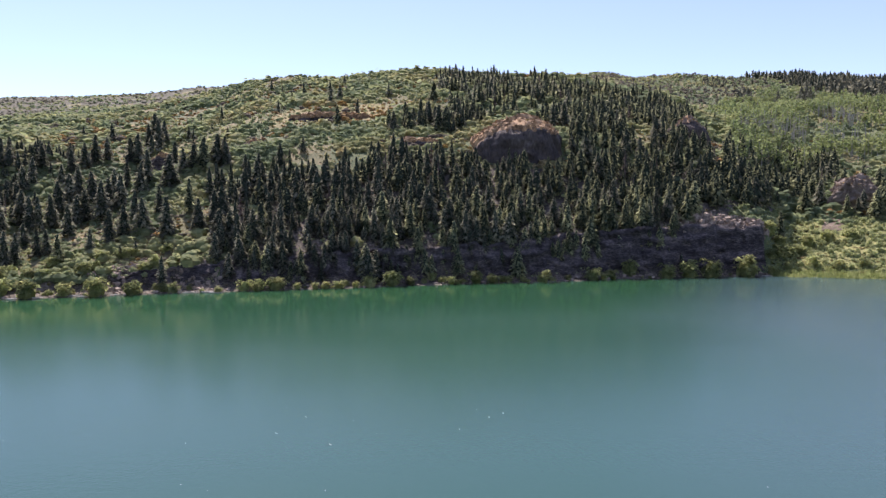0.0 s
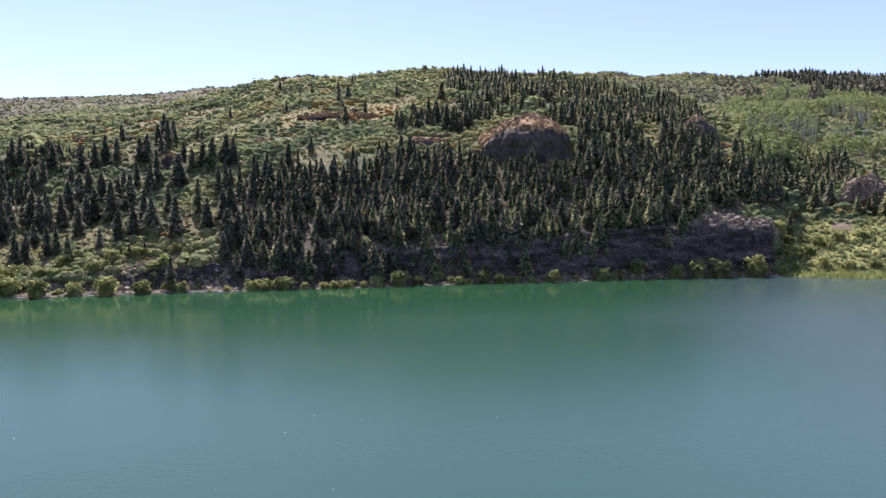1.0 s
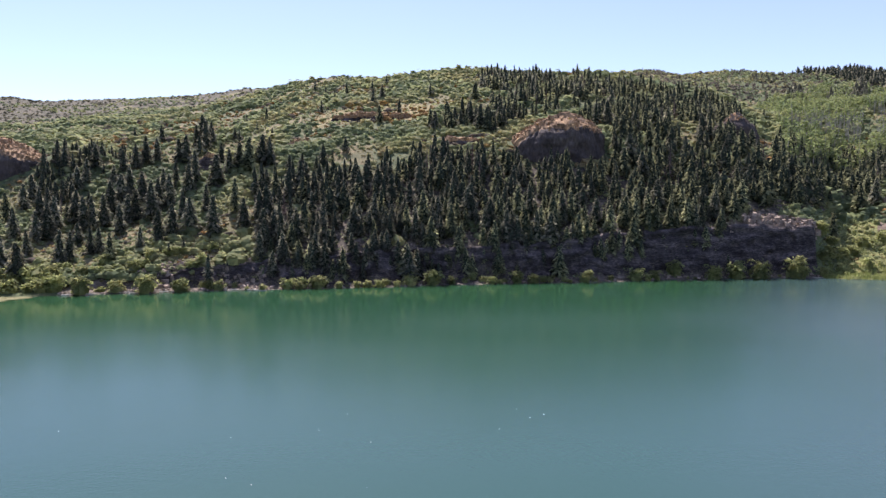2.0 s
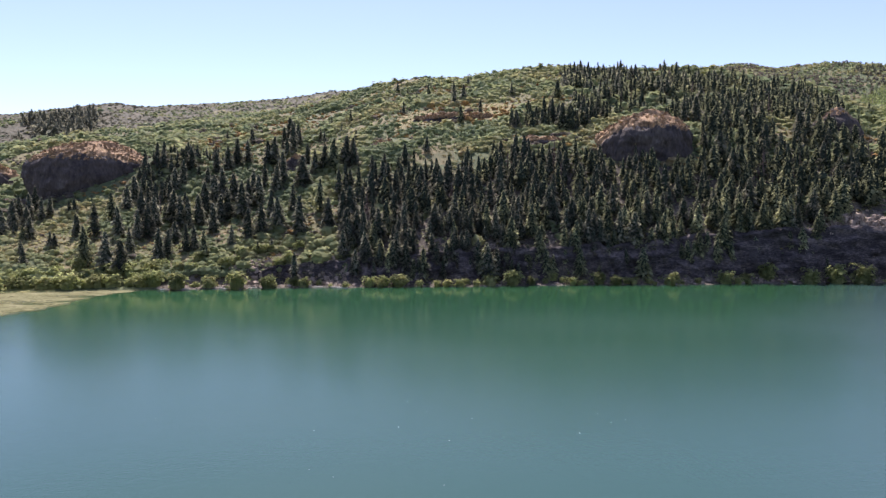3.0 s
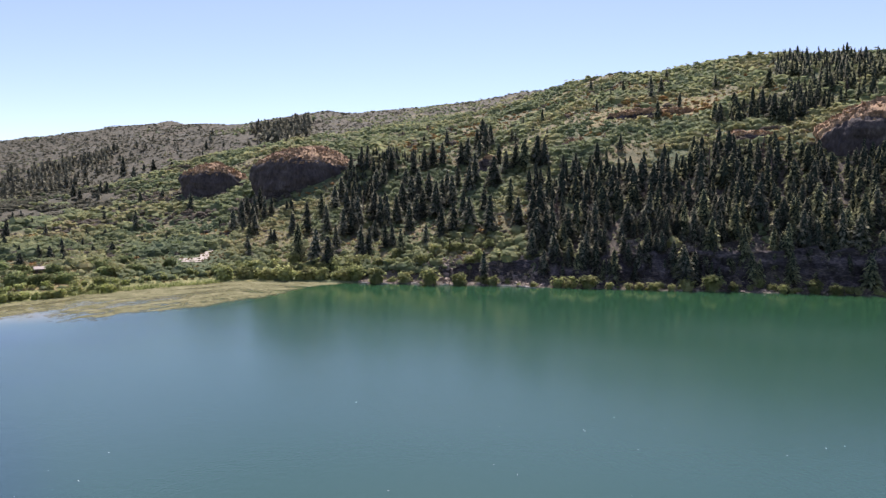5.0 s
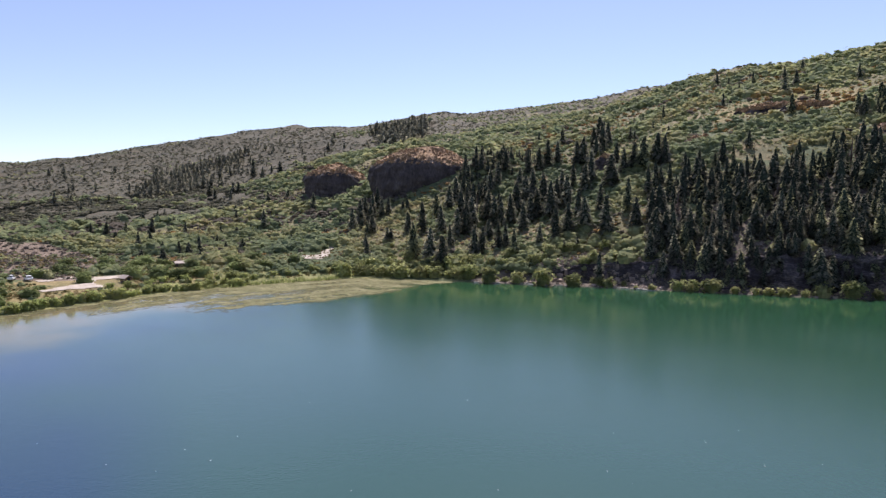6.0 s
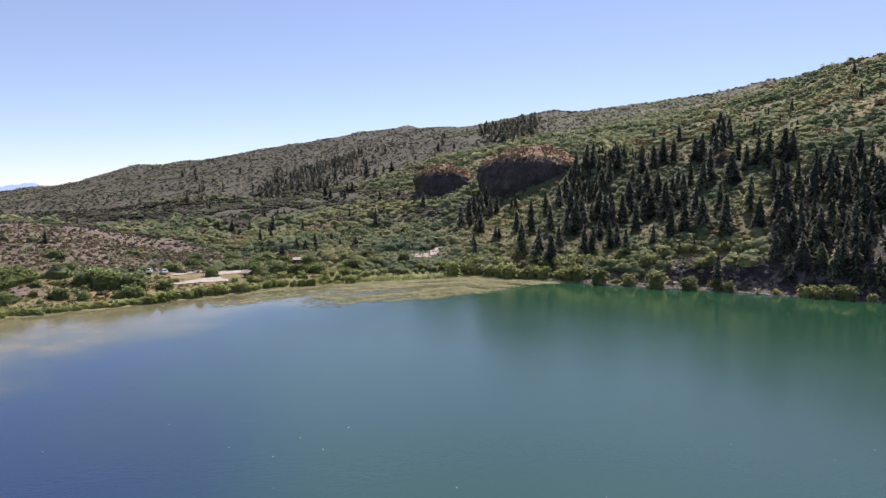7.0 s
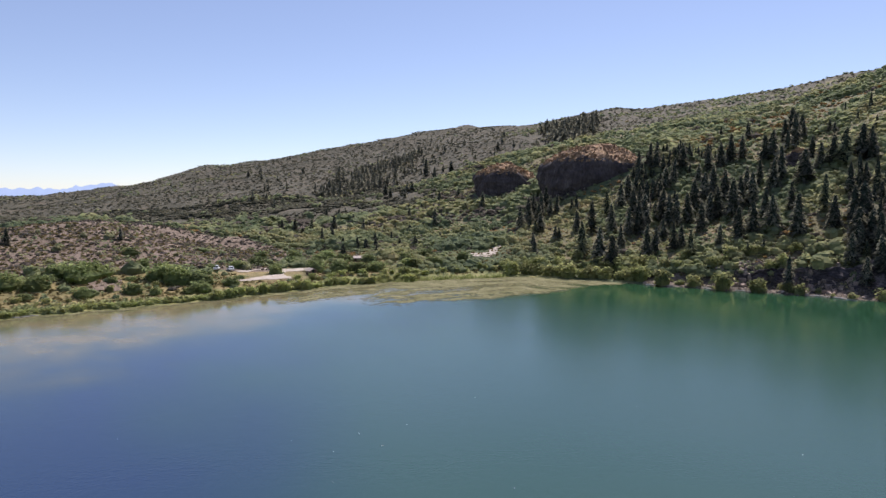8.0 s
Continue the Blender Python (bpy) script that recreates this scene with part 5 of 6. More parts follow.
for title, pick, mat, words in (("dry_grass_tufts", dry, M_STRAW, "tufts of cured yellow grass on the slopes"), ("green_herb_tufts", ~dry, M_OAK, "low green herbs between the bushes")):
    strew(title, TUFTS, X[pick], Y[pick], rng.uniform(0.5, 1.2, pick.sum()), rng, [mat], words, "grass", sink=0.05)


X, Y, h, r, rng = strewn(2.9, -35, 50, 345, 520, 23)
keep = ~on_rock(X, Y, 0) & (rng.uniform(size=len(X)) < 0.6)
X, Y = X[keep], Y[keep]
dry = (fbm(X / 16, Y / 16, 29) + 0.4 * rng.normal(size=len(X))) > 0.35
for title, pick, mat, words in (("upper_grass_tufts", dry, M_STRAW, "tufts of cured grass on the upper slopes"), ("upper_herb_tufts", ~dry, M_OAK, "low green herbs on the upper slopes")):
    strew(title, TUFTS, X[pick], Y[pick], rng.uniform(0.7, 1.5, pick.sum()), rng, [mat], words, "grass", sink=0.05)


# willows along the waterline, each a bush of its own
def willow(seed, mat=M_WILLOW, label="rounded yellow-green willow bush at the waterline"):
    root = new("willow_bush")
    rng = np.random.default_rng(seed)
    q = shrub_quads(seed, 16, 330, 0.088, 1.1, 0.08, 8, 3, 0.6)
    part("foliage", quads_mesh("foliage", q, [mat]), None, root)
    stems = []
    for k in range(4):
        a, s = rng.uniform(0, 6.28), rng.uniform(0.2, 0.6)
        stems.append(tube_quads([(0.05 * math.cos(a), 0.05 * math.sin(a), -0.08), (s * 0.5 * math.cos(a), s * 0.5 * math.sin(a), 0.5), (s * math.cos(a), s * math.sin(a), 1.0)], (0.025, 0.018, 0.006), 5))
    for q in stems:
        part("stem", quads_mesh("stem", q, [M_BARK]), None, root)
    return tagged(root, label, "bush", "willows along the shore")


# heading, metres inland, radius
CLIFF_WILLOWS = [(31.7, 2.8, 3.6), (29.3, 2.8, 3.4), (27.2, 1.8, 3.8), (24.8, 1.3, 3.2), (21.9, 1.8, 2.7), (16.4, 1.3, 2.7), (13.9, 1.8, 3.6), (15.2, 2.8, 2.4),
                 (12.2, 1.2, 1.5), (10.7, 1.2, 1.6), (8.8, 1.2, 2.2), (7.4, 1.2, 1.6), (6.2, 1.8, 3.4), (4.3, 1.8, 3.6), (1.0, 8, 2.4), (-0.7, 1.2, 1.9),
                 (-2.8, 1.8, 3.2), (-4.2, 1.3, 2.9), (-5.6, 1.8, 1.8), (-8.4, 1.8, 3.7), (-12.5, 1.8, 3.5), (-14.0, 2.8, 2.7), (-15.4, 8, 4.2), (-18.4, 1.0, 3.4),
                 (-20.0, 1.0, 3.8), (-21.7, 1.0, 4.2), (-24.1, 2.8, 5.5)]
CREEK_WILLOWS = [(-26.0, 4.8, 2.9), (-27.2, 12, 3.2), (-28.6, 15, 3.4), (-30.4, 14, 3.0), (-32.0, 16, 3.2), (-25.9, 13, 3.6), (-26.3, 19, 4.2), (-26.8, 25, 4.6),
                 (-26.2, 30, 4.5), (-27.6, 32, 4.0), (-28.4, 42, 4.2), (-29.6, 48, 4.0), (-25.6, 24, 4.0), (-31.0, 52, 3.8)]
WILLOWS = CLIFF_WILLOWS + CREEK_WILLOWS
wrng = np.random.default_rng(77)
for a in np.arange(-24, 32, 1.1):
    WILLOWS.append((a + wrng.uniform(-0.5, 0.5), wrng.uniform(0.8, 5), 0.7 + 1.6 * wrng.uniform() ** 2))
for a in np.arange(33.2, 44, 0.95):
    WILLOWS.append((a + wrng.uniform(-0.3, 0.3), 4 + wrng.uniform(0, 3), wrng.uniform(2.8, 4.4)))
for a in np.arange(33.6, 48, 1.3):
    if a < 44.5:
        WILLOWS.append((a + wrng.uniform(-0.4, 0.4), 12 + wrng.uniform(0, 4), wrng.uniform(2.6, 4.0)))
for a in np.arange(22, 43, 0.8):
    WILLOWS.append((a + wrng.uniform(-0.4, 0.4), 11 + wrng.uniform(0, 15), wrng.uniform(1.8, 3.2)))
HEDGE = []
for a in np.arange(52, 88, 0.4):
    HEDGE.append((a + wrng.uniform(-0.3, 0.3), 1.7 + wrng.uniform(0, 2.8), wrng.uniform(1.4, 2.4) * (0.6 if a > 69 else 1.0)))
for a in np.arange(69, 90, 0.6):
    HEDGE.append((a + wrng.uniform(-0.2, 0.2), 1.5 + wrng.uniform(0, 1.6), wrng.uniform(0.8, 1.4)))
for a in np.arange(45.5, 62, 0.7):
    HEDGE.append((a + wrng.uniform(-0.3, 0.3), (9.0 if a < 52 else 8.0) + wrng.uniform(0, 9), wrng.uniform(1.1, 2.0)))
for a in np.arange(52, 93, 1.5):
    if not 59 < a < 71:
        WILLOWS.append((a + wrng.uniform(-0.6, 0.6), 11 + wrng.uniform(0, 16), wrng.uniform(1.8, 3.6) * (1.0 if a < 59 else 0.45)))
for row, mat, words in ((WILLOWS, M_WILLOW, "rounded yellow-green willow bush at the waterline"), (HEDGE, M_HEDGE, "low bright lime-green shore bush in a hedge")):
    patterns = [willow(500 + k, mat, words) for k in range(5)]
    for i, (a, inland, size) in enumerate(row):
        x, y = spot(a, float(shore_at(a)) + inland)
        ob = patterns[i] if i < 5 else copy_thing(patterns[wrng.integers(0, 5)], Matrix())
        ob.location = (x, y, float(height(np.array(x), np.array(y))) - 0.15)
        ob.rotation_euler = (0, 0, wrng.uniform(0, 6.28))
        single = row is WILLOWS and i < len(CLIFF_WILLOWS)
        size *= (1.36 if a < -17 else 1.2) if single else 1.22
        ob.scale = (size, size, size * (wrng.uniform(0.85, 1.2) if single else wrng.uniform(0.7, 1.1)))


# dark oak thickets on the flat beside the road
def oak_thicket(seed):
    root = new("oak_thicket")
    rng = np.random.default_rng(seed)
    part("foliage", quads_mesh("foliage", shrub_quads(seed, 24, 640, 0.055, 0.72, 0.03, 12, 4, 0.74), [M_THICKET]), None, root)
    for k in range(3):
        a, s = rng.uniform(0, 6.28), rng.uniform(0.15, 0.5)
        part("stem", quads_mesh("stem", tube_quads([(0.06 * math.cos(a), 0.06 * math.sin(a), -0.08), (s * math.cos(a), s * math.sin(a), 0.55)], (0.03, 0.01), 5), [M_BARK]), None, root)
    return tagged(root, "broad dark-green oak thicket near the gravel road", "thicket", "oak thickets by the road")


# heading, range, radius
FLAT_THICKETS = [(78.0, 241, 8.2), (79.3, 246, 6), (76.8, 245, 6), (80.9, 232, 6.2), (82.6, 234, 6), (71.0, 239, 8.0), (72.6, 242, 6), (69.6, 236, 6), (71.9, 248, 6.5),
                 (77.8, 222, 4.4), (69.4, 226, 4.6), (68.6, 263, 3.2), (74.4, 225, 4.2), (75.8, 237, 2.6), (74.5, 241, 2.3), (67.1, 234, 3.8), (74.5, 278, 4.4),
                 (73.7, 259, 3.8), (69.0, 306, 2.4), (66.4, 246, 2.2), (66.6, 270, 4.0), (70.3, 224, 2.6), (72.8, 223, 2.8), (81.5, 222, 2.6)]
ROAD_THICKETS = [(63.6, 257, 4), (60.3, 264, 5.5), (58.4, 263, 6), (56.8, 263, 5.5), (55.2, 266, 5), (52.7, 276, 4.5), (50.3, 280, 4.5), (48.0, 289, 4.2),
                 (65.1, 282, 4.5), (62.1, 303, 5), (59.4, 308, 5), (63.6, 268, 3.4), (64.8, 300, 4.0), (60.3, 276, 4.6), (62.1, 284, 4.2), (58.0, 288, 4.8),
                 (56.0, 284, 4.4), (60.0, 296, 4.5), (53.0, 290, 4.6), (51.0, 296, 4.6), (50.2, 318, 4.2), (47.6, 322, 4.5)]
THICKETS = FLAT_THICKETS + ROAD_THICKETS
patterns = [oak_thicket(540 + k) for k in range(4)]
for i, (a, reach, size) in enumerate(THICKETS):
    x, y = spot(a, reach)
    ob = patterns[i] if i < 4 else copy_thing(patterns[wrng.integers(0, 4)], Matrix())
    ob.location = (x, y, float(height(np.array(x), np.array(y))) - 0.2)
    ob.rotation_euler = (0, 0, wrng.uniform(0, 6.28))
    ob.scale = (size * wrng.uniform(0.9, 1.2), size, size * wrng.uniform(0.8, 1.0))


# dark junipers standing out on the reddish hill
def juniper(seed):
    root = new("juniper_bush")
    part("foliage", quads_mesh("foliage", shrub_quads(seed, 10, 60, 0.13, 1.0, 0.05, 8, 3, 0.66), [M_PINE]), None, root)
    part("stem", quads_mesh("stem", tube_quads([(0, 0, -0.1), (0.03, 0.02, 0.7)], (0.08, 0.03), 5), [M_BARK]), None, root)
    return tagged(root, "dark olive juniper bush on the reddish hill", "bush", "junipers on the hill")


# heading, range, radius
JUNIPERS = [(75.9, 305, 3.6), (80.5, 321, 1.7), (79.4, 284, 2.8), (77.6, 312, 2.3), (75.4, 268, 1.8), (76.6, 274, 1.6), (65.9, 268, 3.2), (72.2, 330, 1.6), (70.4, 318, 1.5), (68.2, 296, 1.6),
            (83.2, 286, 2.0), (81.4, 300, 1.5), (66.8, 318, 2.0), (65.4, 334, 1.8), (71.2, 284, 1.6), (78.6, 334, 1.8)]
patterns = [juniper(560 + k) for k in range(3)]
for i, (a, reach, size) in enumerate(JUNIPERS):
    x, y = spot(a, reach)
    ob = patterns[i] if i < 3 else copy_thing(patterns[wrng.integers(0, 3)], Matrix())
    ob.location = (x, y, float(height(np.array(x), np.array(y))) - 0.1)
    ob.rotation_euler = (0, 0, wrng.uniform(0, 6.28))
    ob.scale = (size, size, size * wrng.uniform(0.85, 1.15))


# soft low scrub between the hedge bushes and the flat
LOW = [[shrub_quads(570 + k, 5, 18, 0.2, 0.9, core=0.6)] for k in range(6)]
X, Y, h, r, rng = strewn(1.35, 62, 92, 190, 250, 29)
keep = (r > shore_at(h) + 1.2) & (r < shore_at(h) + np.interp(h, [62, 70, 76, 92], [5.5, 7, 10, 11]) + 1.5 * fbm(X / 6, Y / 6, 87)) & (rng.uniform(size=len(X)) < 0.8)
strew("shore_scrub", LOW, X[keep], Y[keep], rng.uniform(0.8, 1.5, keep.sum()), rng, [M_SCRUB], "soft olive-green scrub in a band along the shore", "shrubs", rng.uniform(0.7, 1.0, keep.sum()))


# ---- shore stones, scree and driftwood ----
def boulder(seed):
    bm = bmesh.new()
    bmesh.ops.create_icosphere(bm, subdivisions=2, radius=1.0)
    for v in bm.verts:
        n = noise.noise(v.co * 1.3 + Vector((seed * 5.1, 0, 0)))
        v.co *= 1 + 0.45 * n
        v.co.z *= 0.7
    me = bpy.data.meshes.new("boulder")
    bm.to_mesh(me)
    bm.free()
    me.materials.append(M_STONE)
    return tagged(new("boulder", me), "weathered pale-brown boulder at the foot of the cliff", "boulder", "boulders along the shore")


brng = np.random.default_rng(91)
patterns = [boulder(k) for k in range(5)]
spots = [(a + brng.uniform(-0.4, 0.4), brng.uniform(0.3, 6.5), 0.3 + 0.8 * brng.uniform() ** 2.5) for a in np.arange(-25, 33, 0.55)]
spots += [(a, brng.uniform(13, 16), 0.45) for a in np.arange(57.4, 59.6, 0.28)]
for i, (a, inland, size) in enumerate(spots):
    x, y = spot(a, float(shore_at(a)) + inland)
    ob = patterns[i] if i < 5 else copy_thing(patterns[brng.integers(0, 5)], Matrix())
    ob.location = (x, y, float(height(np.array(x), np.array(y))) + 0.2 * size)
    ob.rotation_euler = (0, 0, brng.uniform(0, 6.28))
    ob.scale = (size, size * brng.uniform(0.7, 1.2), size * brng.uniform(0.6, 1.0))

# scree under the lowest trees and at the cliff's foot
X, Y, h, r, rng = strewn(1.25, -26, 30, 236, 345, 19)
edge = np.interp(h, HEADINGS, knots_r[5])
slide = fbm(X / 9, Y / 9, 83)
keep = ((r > edge - 1) & (r < edge + 16) & (h < 21) & (slide > -0.1)) | ((r > shore_at(h) + 0.3) & (r < shore_at(h) + 9) & (rng.uniform(size=len(X)) < 0.45)) | ((h > 17) & (h < 28) & (r > shore_at(h)) & (r < shore_at(h) + 18) & (slide > 0))
keep |= (h < -18) & (h > -25.3) & (r > edge - 2) & (r < edge + 9)
keep &= rng.uniform(size=len(X)) < 0.6
X, Y = X[keep], Y[keep]
Z = height(X, Y)
size = 0.12 + 0.4 * rng.uniform(size=len(X)) ** 3
me = quads_mesh("scree", stones(rng, np.stack([X, Y, Z + 0.3 * size], -1), size), [M_STONE])
tagged(new("scree", me), "loose pale scree and broken rock on the slope", "scree", kind="stuff")


# sunlit broken ledge where the cliff ends at the creek
X, Y, h, r, rng = strewn(1.2, -25.5, 27, 236, 345, 24)
edge = np.interp(h, HEADINGS, knots_r[5])
keep = (h < -19.0) & (r > edge - 2.5) & (r < edge + 9) & (rng.uniform(size=len(X)) < 0.9)
keep |= (h > 17) & (r > shore_at(h) + 5) & (r < shore_at(h) + 17) & (fbm(X / 7, Y / 3, 86) > 0.25)
X, Y, h = X[keep], Y[keep], h[keep]
size = 0.25 + 0.65 * rng.uniform(size=len(X)) ** 2.5
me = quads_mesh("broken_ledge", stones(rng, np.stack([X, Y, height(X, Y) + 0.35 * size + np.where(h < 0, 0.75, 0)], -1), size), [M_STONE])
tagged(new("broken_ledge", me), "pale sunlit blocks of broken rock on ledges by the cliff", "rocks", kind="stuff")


def driftwood(seed, length):
    rng = np.random.default_rng(seed)
    pts = [(x * length, 0.1 * rng.normal() * x, 0.06 * rng.normal()) for x in (-0.5, -0.2, 0.1, 0.35, 0.5)]
    q = tube_quads([(p[2], p[1], p[0]) for p in pts], (0.22, 0.2, 0.17, 0.12, 0.05), 7)
    q = q[..., [2, 1, 0]]
    root = new("driftwood_log", quads_mesh("driftwood_log", q, [M_LOG]))
    return tagged(root, "bleached driftwood log lying on the shore", "log", "driftwood on the shore")


for i, a in enumerate((32.6, 31.0, 28.6, 27.9, 25.6, 20.4, 19.2, 18.6, -25.6, -8.9, 82.0, 81.3)):
    x, y = spot(a, float(shore_at(a)) + brng.uniform(0.2, 1.6))
    ob = driftwood(i, brng.uniform(3, 6.5))
    ob.location = (x, y, max(0.12, float(height(np.array(x), np.array(y))) + 0.12))
    ob.rotation_euler = (0, 0.02, radians(a + brng.uniform(-25, 25)))


# ---- gravel, road and bare earth ----
def bare_patch(name, outline, mat, label, category, lift=0.22):
    hs, rs = [p[0] for p in outline], [p[1] for p in outline]
    H, R = np.meshgrid(np.arange(min(hs) - 0.5, max(hs) + 0.5, 0.15), np.arange(min(rs) - 2, max(rs) + 2, 0.6))
    X, Y = spot(H, R)
    wob = 0.8 * fbm(X / 4, Y / 4, 85)
    inside = within(H + 0.2 * wob, R + wob, outline)
    keep = (inside[:-1, :-1] & inside[1:, 1:] & inside[1:, :-1] & inside[:-1, 1:]).ravel()
    me = grid_mesh(name, np.stack([X, Y, height(X, Y) + lift], -1), *H.shape, [mat], keep=keep)
    tagged(new(name, me), label, category, kind="structure")


bare_patch("gravel_road", [(66.7, 262), (64.4, 273), (64.4, 268), (66.5, 258)], M_GRAVEL, "pale gravel track beside the parked cars", "road")
bare_patch("gravel_lot", [(66.6, 242), (64.5, 252), (63.5, 258), (63.1, 271), (60.9, 275), (61.2, 265), (62.6, 262), (62.9, 252), (62.0, 249), (62.2, 245), (64.5, 243), (66.4, 239)], M_GRAVEL, "pale gravel turnaround in front of the shelter", "road")
bare_patch("path", [(47.5, 299), (46.0, 301), (45.5, 311), (45.2, 320), (44.7, 318), (45.0, 304), (45.6, 294), (47.4, 293)], M_GRAVEL, "pale gravel end of a track among bushes", "path")
bare_patch("bare_earth", [(77.9, 226), (77.2, 240), (75.0, 240), (75.2, 227)], M_RED, "patch of bare orange-tan earth near the shore", "soil")

bare_patch("talus", TALUS, M_RED, "small fan of pinkish talus under the outcrop", "soil")


# ---- the timber shelter ----
def box(bm, x0, x1, y0, y1, z0, z1):
    m = Matrix.LocRotScale(((x0 + x1) / 2, (y0 + y1) / 2, (z0 + z1) / 2), None, (x1 - x0, y1 - y0, z1 - z0))
    bmesh.ops.create_cube(bm, size=1.0, matrix=m)


def gable(bm, length, deep, eave, ridge, over=0.0, thick=0.0):
    """A gabled prism along x, or a thin roof of two slopes."""
    half, l = deep / 2 + over, length / 2 + over
    drop = (ridge - eave) * over / (deep / 2)
    if not thick:
        a = [bm.verts.new((sx * l, y, z)) for sx in (-1, 1) for y, z in ((-half, eave), (half, eave), (0, ridge))]
        for f in ((0, 2, 1), (3, 4, 5), (0, 1, 4, 3), (1, 2, 5, 4), (0, 3, 5, 2)):
            bm.faces.new([a[i] for i in f])
        return
    for s in (-1, 1):
        a = [bm.verts.new((sx * l, y, z + dz)) for dz in (0, thick) for sx, y, z in ((-1, s * half, eave - drop), (1, s * half, eave - drop), (1, 0, ridge), (-1, 0, ridge))]
        for f in ((0, 1, 2, 3), (4, 5, 6, 7), (0, 1, 5, 4), (1, 2, 6, 5), (2, 3, 7, 6), (3, 0, 4, 7)):
            bm.faces.new([a[i] for i in f])
    bmesh.ops.recalc_face_normals(bm, faces=bm.faces)


def building(heading, reach, turn, length, deep, eave, ridge, label):
    x, y = spot(heading, reach)
    root = new("picnic_shelter")
    root.location = (x, y, float(height(np.array(x), np.array(y))) - 0.1)
    root.rotation_euler = (0, 0, radians(turn))
    tagged(root, label, "shelter")
    bm = bmesh.new()
    box(bm, -length / 2, length / 2, -deep / 2, deep / 2, -1.2, eave)
    part("wall", bm, M_TIMBER, root, "weathered brown timber wall")
    bm = bmesh.new()
    gable(bm, length - 0.05, deep - 0.05, eave + 0.005, ridge - 0.12)
    part("gable", bm, M_TIMBER, root)
    bm = bmesh.new()
    gable(bm, length, deep, eave, ridge, 0.5, 0.14)
    part("roof", bm, M_ROOF, root, "pale tan sheet roof with overhanging eaves")
    bm = bmesh.new()
    box(bm, length / 2 - 0.02, length / 2 + 0.05, -0.5, 0.5, -0.1, 2.0)
    part("door", bm, M_DARK, root, "dark doorway")
    for k in (-1, 1):
        bm = bmesh.new()
        box(bm, k * length * 0.27 - 0.6, k * length * 0.27 + 0.6, -deep / 2 - 0.05, -deep / 2 + 0.02, 1.1, 1.8)
        window = part("window", bm, M_DARK, root, "dark narrow window")
        bm = bmesh.new()
        box(bm, k * length * 0.27 - 0.68, k * length * 0.27 + 0.68, -deep / 2 - 0.12, -deep / 2 - 0.01, 1.02, 1.095)
        part("sill", bm, M_ROOF, window, "pale window sill")
    return root


building(60.75, 256, 60.75 - 62, 3.4, 2.3, 1.9, 2.6, "small brown timber hut with a pale roof")
building(56.9, 287, 56.9 + 10, 2.8, 2.2, 1.7, 2.3, "small tan-roofed hut among the bushes")


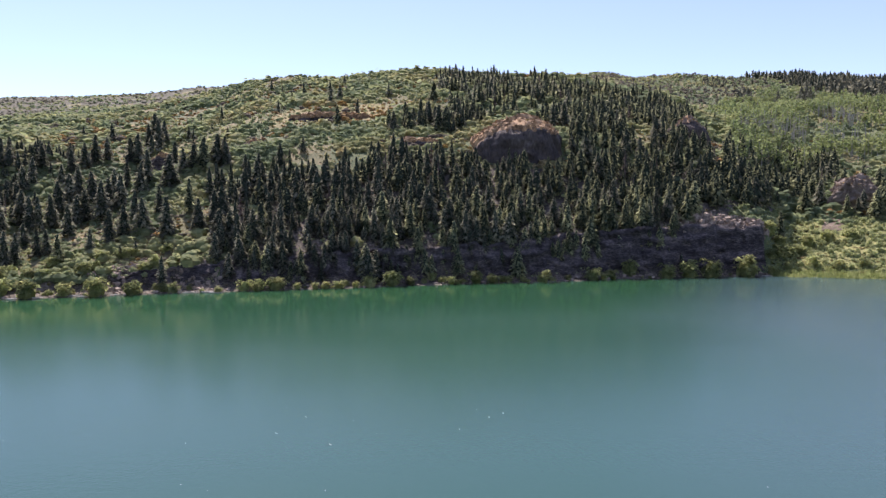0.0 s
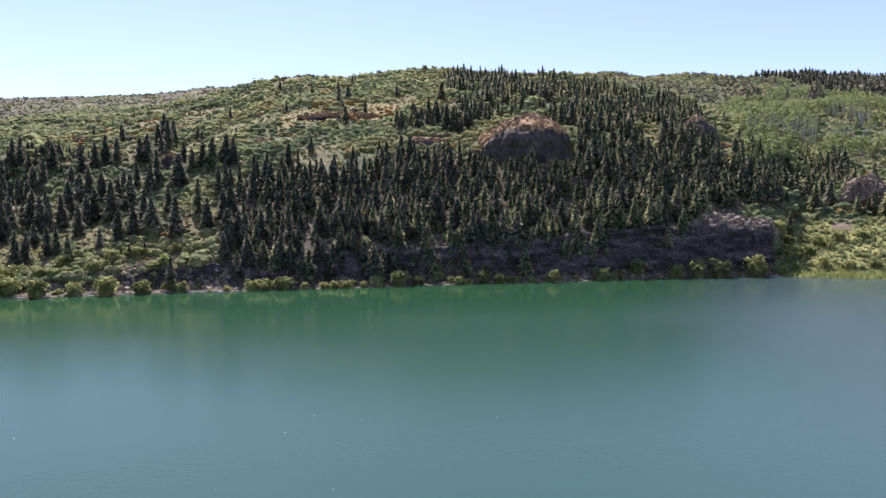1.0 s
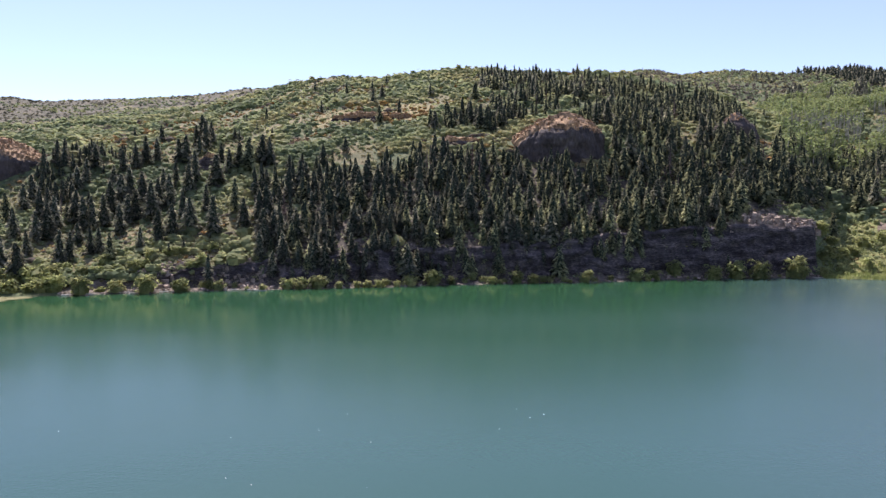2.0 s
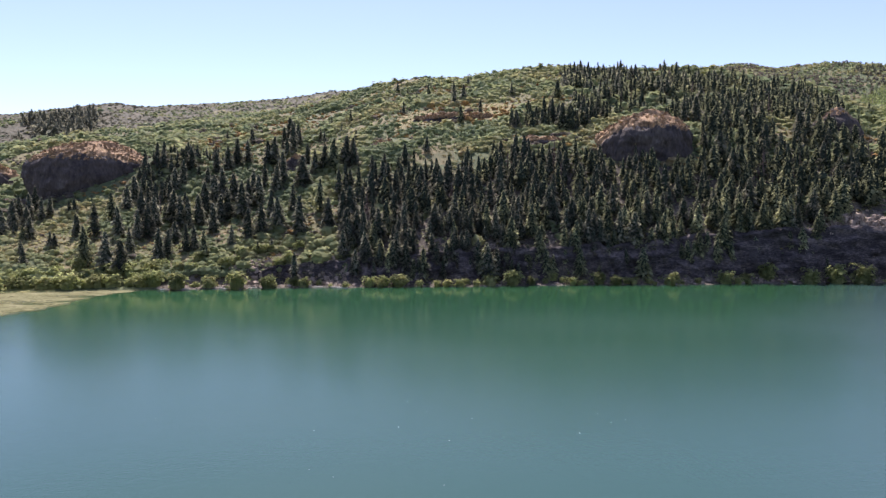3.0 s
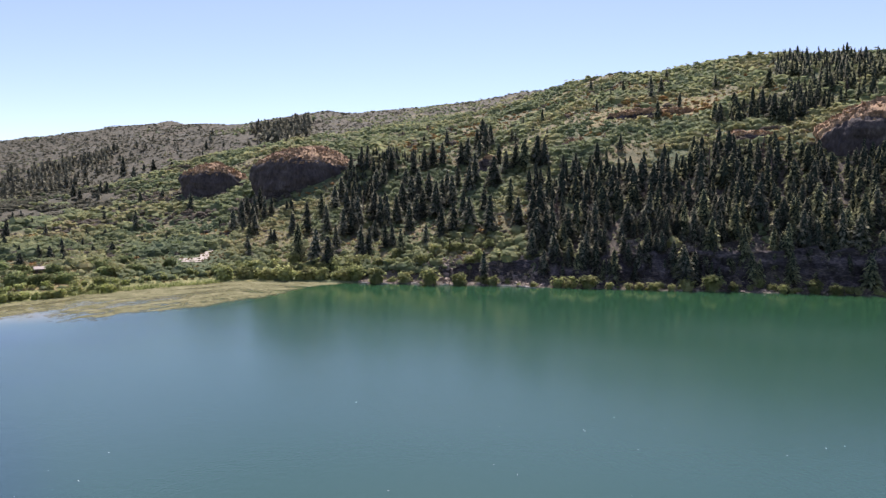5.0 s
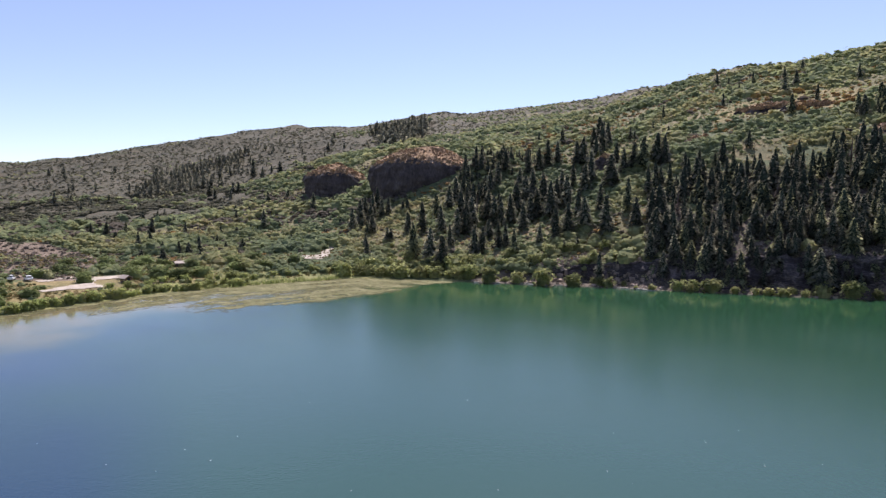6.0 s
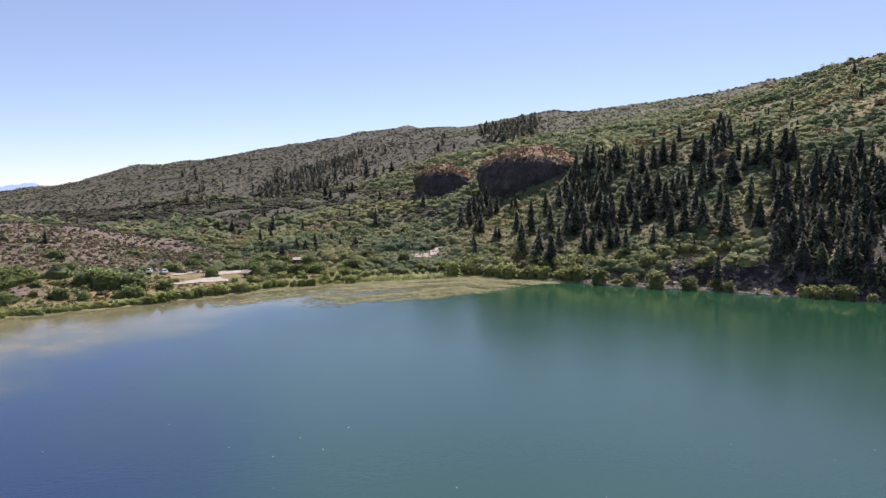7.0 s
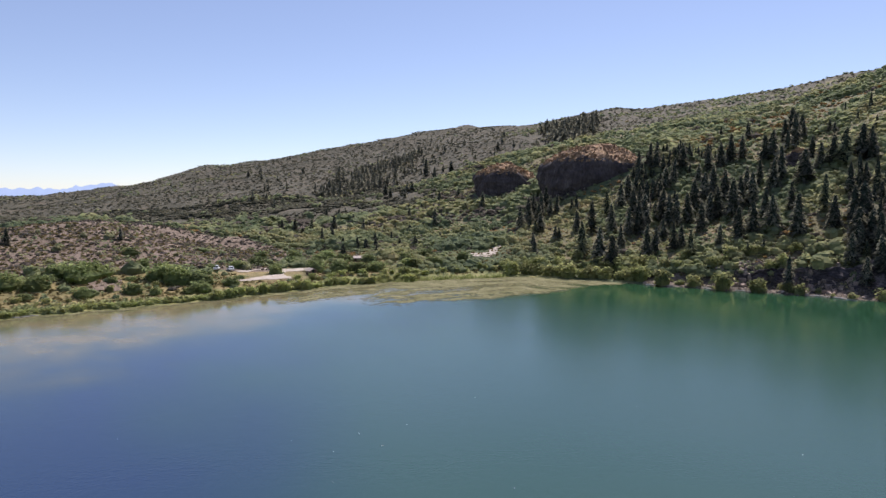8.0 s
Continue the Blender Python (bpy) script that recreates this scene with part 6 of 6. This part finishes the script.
# ---- parked cars ----
def car(heading, reach, turn, label):
    x, y = spot(heading, reach)
    root = new("car")
    root.location = (x, y, float(height(np.array(x), np.array(y))) + 0.12)
    root.rotation_euler = (0, 0, radians(turn))
    tagged(root, label, "car", "cars parked at the gravel track")
    outline = [(-2.2, 0.35), (-2.25, 0.8), (-2.1, 1.02), (-1.75, 1.10), (-1.35, 1.62), (-0.6, 1.72), (0.35, 1.68), (1.0, 1.12), (1.95, 0.98), (2.2, 0.8), (2.22, 0.35)]
    bm = bmesh.new()
    sides = []
    for s in (-1, 1):
        sides.append([bm.verts.new((px, s * (0.92 if pz < 1.2 else 0.74), pz)) for px, pz in outline])
    for k in range(len(outline)):
        j = (k + 1) % len(outline)
        bm.faces.new((sides[0][k], sides[0][j], sides[1][j], sides[1][k]))
    bm.faces.new(sides[0])
    bm.faces.new(sides[1][::-1])
    bmesh.ops.recalc_face_normals(bm, faces=bm.faces)
    bmesh.ops.bevel(bm, geom=bm.edges[:], offset=0.06, segments=2, affect="EDGES")
    part("body", bm, M_WHITE, root)
    for s in (-1, 1):
        bm = bmesh.new()
        a = [bm.verts.new((px, s * (0.945 - 0.18 * (pz - 1.12) / 0.5), pz)) for px, pz in ((-1.55, 1.14), (0.8, 1.14), (0.3, 1.58), (-1.2, 1.55))]
        b = [bm.verts.new((v.co.x, v.co.y - s * 0.05, v.co.z)) for v in a]
        bm.faces.new(a)
        bm.faces.new(b[::-1])
        for k in range(4):
            bm.faces.new((a[k], b[k], b[(k + 1) % 4], a[(k + 1) % 4]))
        part("side_window", bm, M_DARK, root, "dark side glass")
    for title, x0, z0, x1, z1 in (("windscreen", 1.02, 1.16, 0.42, 1.66), ("rear_window", -1.80, 1.16, -1.42, 1.60)):
        bm = bmesh.new()
        s = 0.06 if x0 > 0 else -0.06
        a = [bm.verts.new((px + s, py, pz)) for px, py, pz in ((x0, -0.72, z0), (x0, 0.72, z0), (x1, 0.62, z1), (x1, -0.62, z1))]
        b = [bm.verts.new((v.co.x - s, v.co.y, v.co.z - 0.03)) for v in a]
        bm.faces.new(a)
        bm.faces.new(b[::-1])
        for k in range(4):
            bm.faces.new((a[k], b[k], b[(k + 1) % 4], a[(k + 1) % 4]))
        part(title, bm, M_DARK, root, "dark tinted glass")
    for px in (-1.4, 1.4):
        for py in (-0.85, 0.85):
            bm = bmesh.new()
            bmesh.ops.create_cone(bm, cap_ends=True, segments=16, radius1=0.34, radius2=0.34, depth=0.22, matrix=Matrix.Translation((px, py, 0.34)) @ Matrix.Rotation(radians(90), 4, "X"))
            wheel = part("wheel", bm, M_DARK, root, "black rubber wheel")
            bm = bmesh.new()
            side = math.copysign(0.11, py)
            bmesh.ops.create_cone(bm, cap_ends=True, segments=14, radius1=0.2, radius2=0.18, depth=0.04, matrix=Matrix.Translation((px, py + side, 0.34)) @ Matrix.Rotation(radians(90), 4, "X"))
            part("rim", bm, M_ROOF, wheel, "pale metal rim")
    return root


car(68.2, 262.5, 68 + 80, "white car parked among the bushes")
car(67.15, 262.5, 67 + 102, "white rounded car parked on the gravel track")

# ---- reeds at the water's edge ----
def reed_quads(seed):
    rng = np.random.default_rng(seed)
    n = 9
    a, b = rng.uniform(0, 6.28, n), rng.uniform(-0.6, 0.6, (n, 2))
    out = []
    for k in range(n):
        s = np.array([math.cos(a[k]), math.sin(a[k]), 0]) * 0.13
        p = np.array([*b[k], 0])
        tip = p + np.array([*(0.25 * rng.normal(size=2)), rng.uniform(0.8, 1.4)])
        out.append((p - s, p + s, tip + s * 0.4, tip - s * 0.4))
    return np.array(out)


REEDS = [[reed_quads(600 + k)] for k in range(5)]
X, Y, h, r, rng = strewn(0.95, -36, 90, 195, 335, 20)
d = r - shore_at(h)
keep = ((h > 44) & (h < 55) & (d > -0.8) & (d < np.interp(h, [43, 45, 51, 53, 62, 70, 90], [1.5, 3.2, 3.2, 2, 1.5, 0.6, 0.6]))) | ((h < -25.9) & (d > -0.8) & (d < 13 + 4 * fbm(X / 8, Y / 8, 87)))
keep &= rng.uniform(size=len(X)) < 0.7
strew("reeds", REEDS, X[keep], Y[keep], rng.uniform(0.7, 1.3, keep.sum()), rng, [M_REED], "yellow-green reeds and sedge at the water's edge", "reeds", sink=0.1)

# ---- small white flecks on the open water ----
frng = np.random.default_rng(95)
count = 44
a, q = frng.uniform(-36, 84, count), frng.uniform(56, 105, count)
x, y = spot(a, q)
flecks = stones(frng, np.stack([x, y, x * 0 + 0.01], -1), frng.uniform(0.02, 0.055, count)) * np.array([1, 1, 0.4])
tagged(new("foam_flecks", quads_mesh("foam_flecks", flecks, [M_WHITE])), "tiny white flecks scattered on the lake", "foam", kind="stuff")
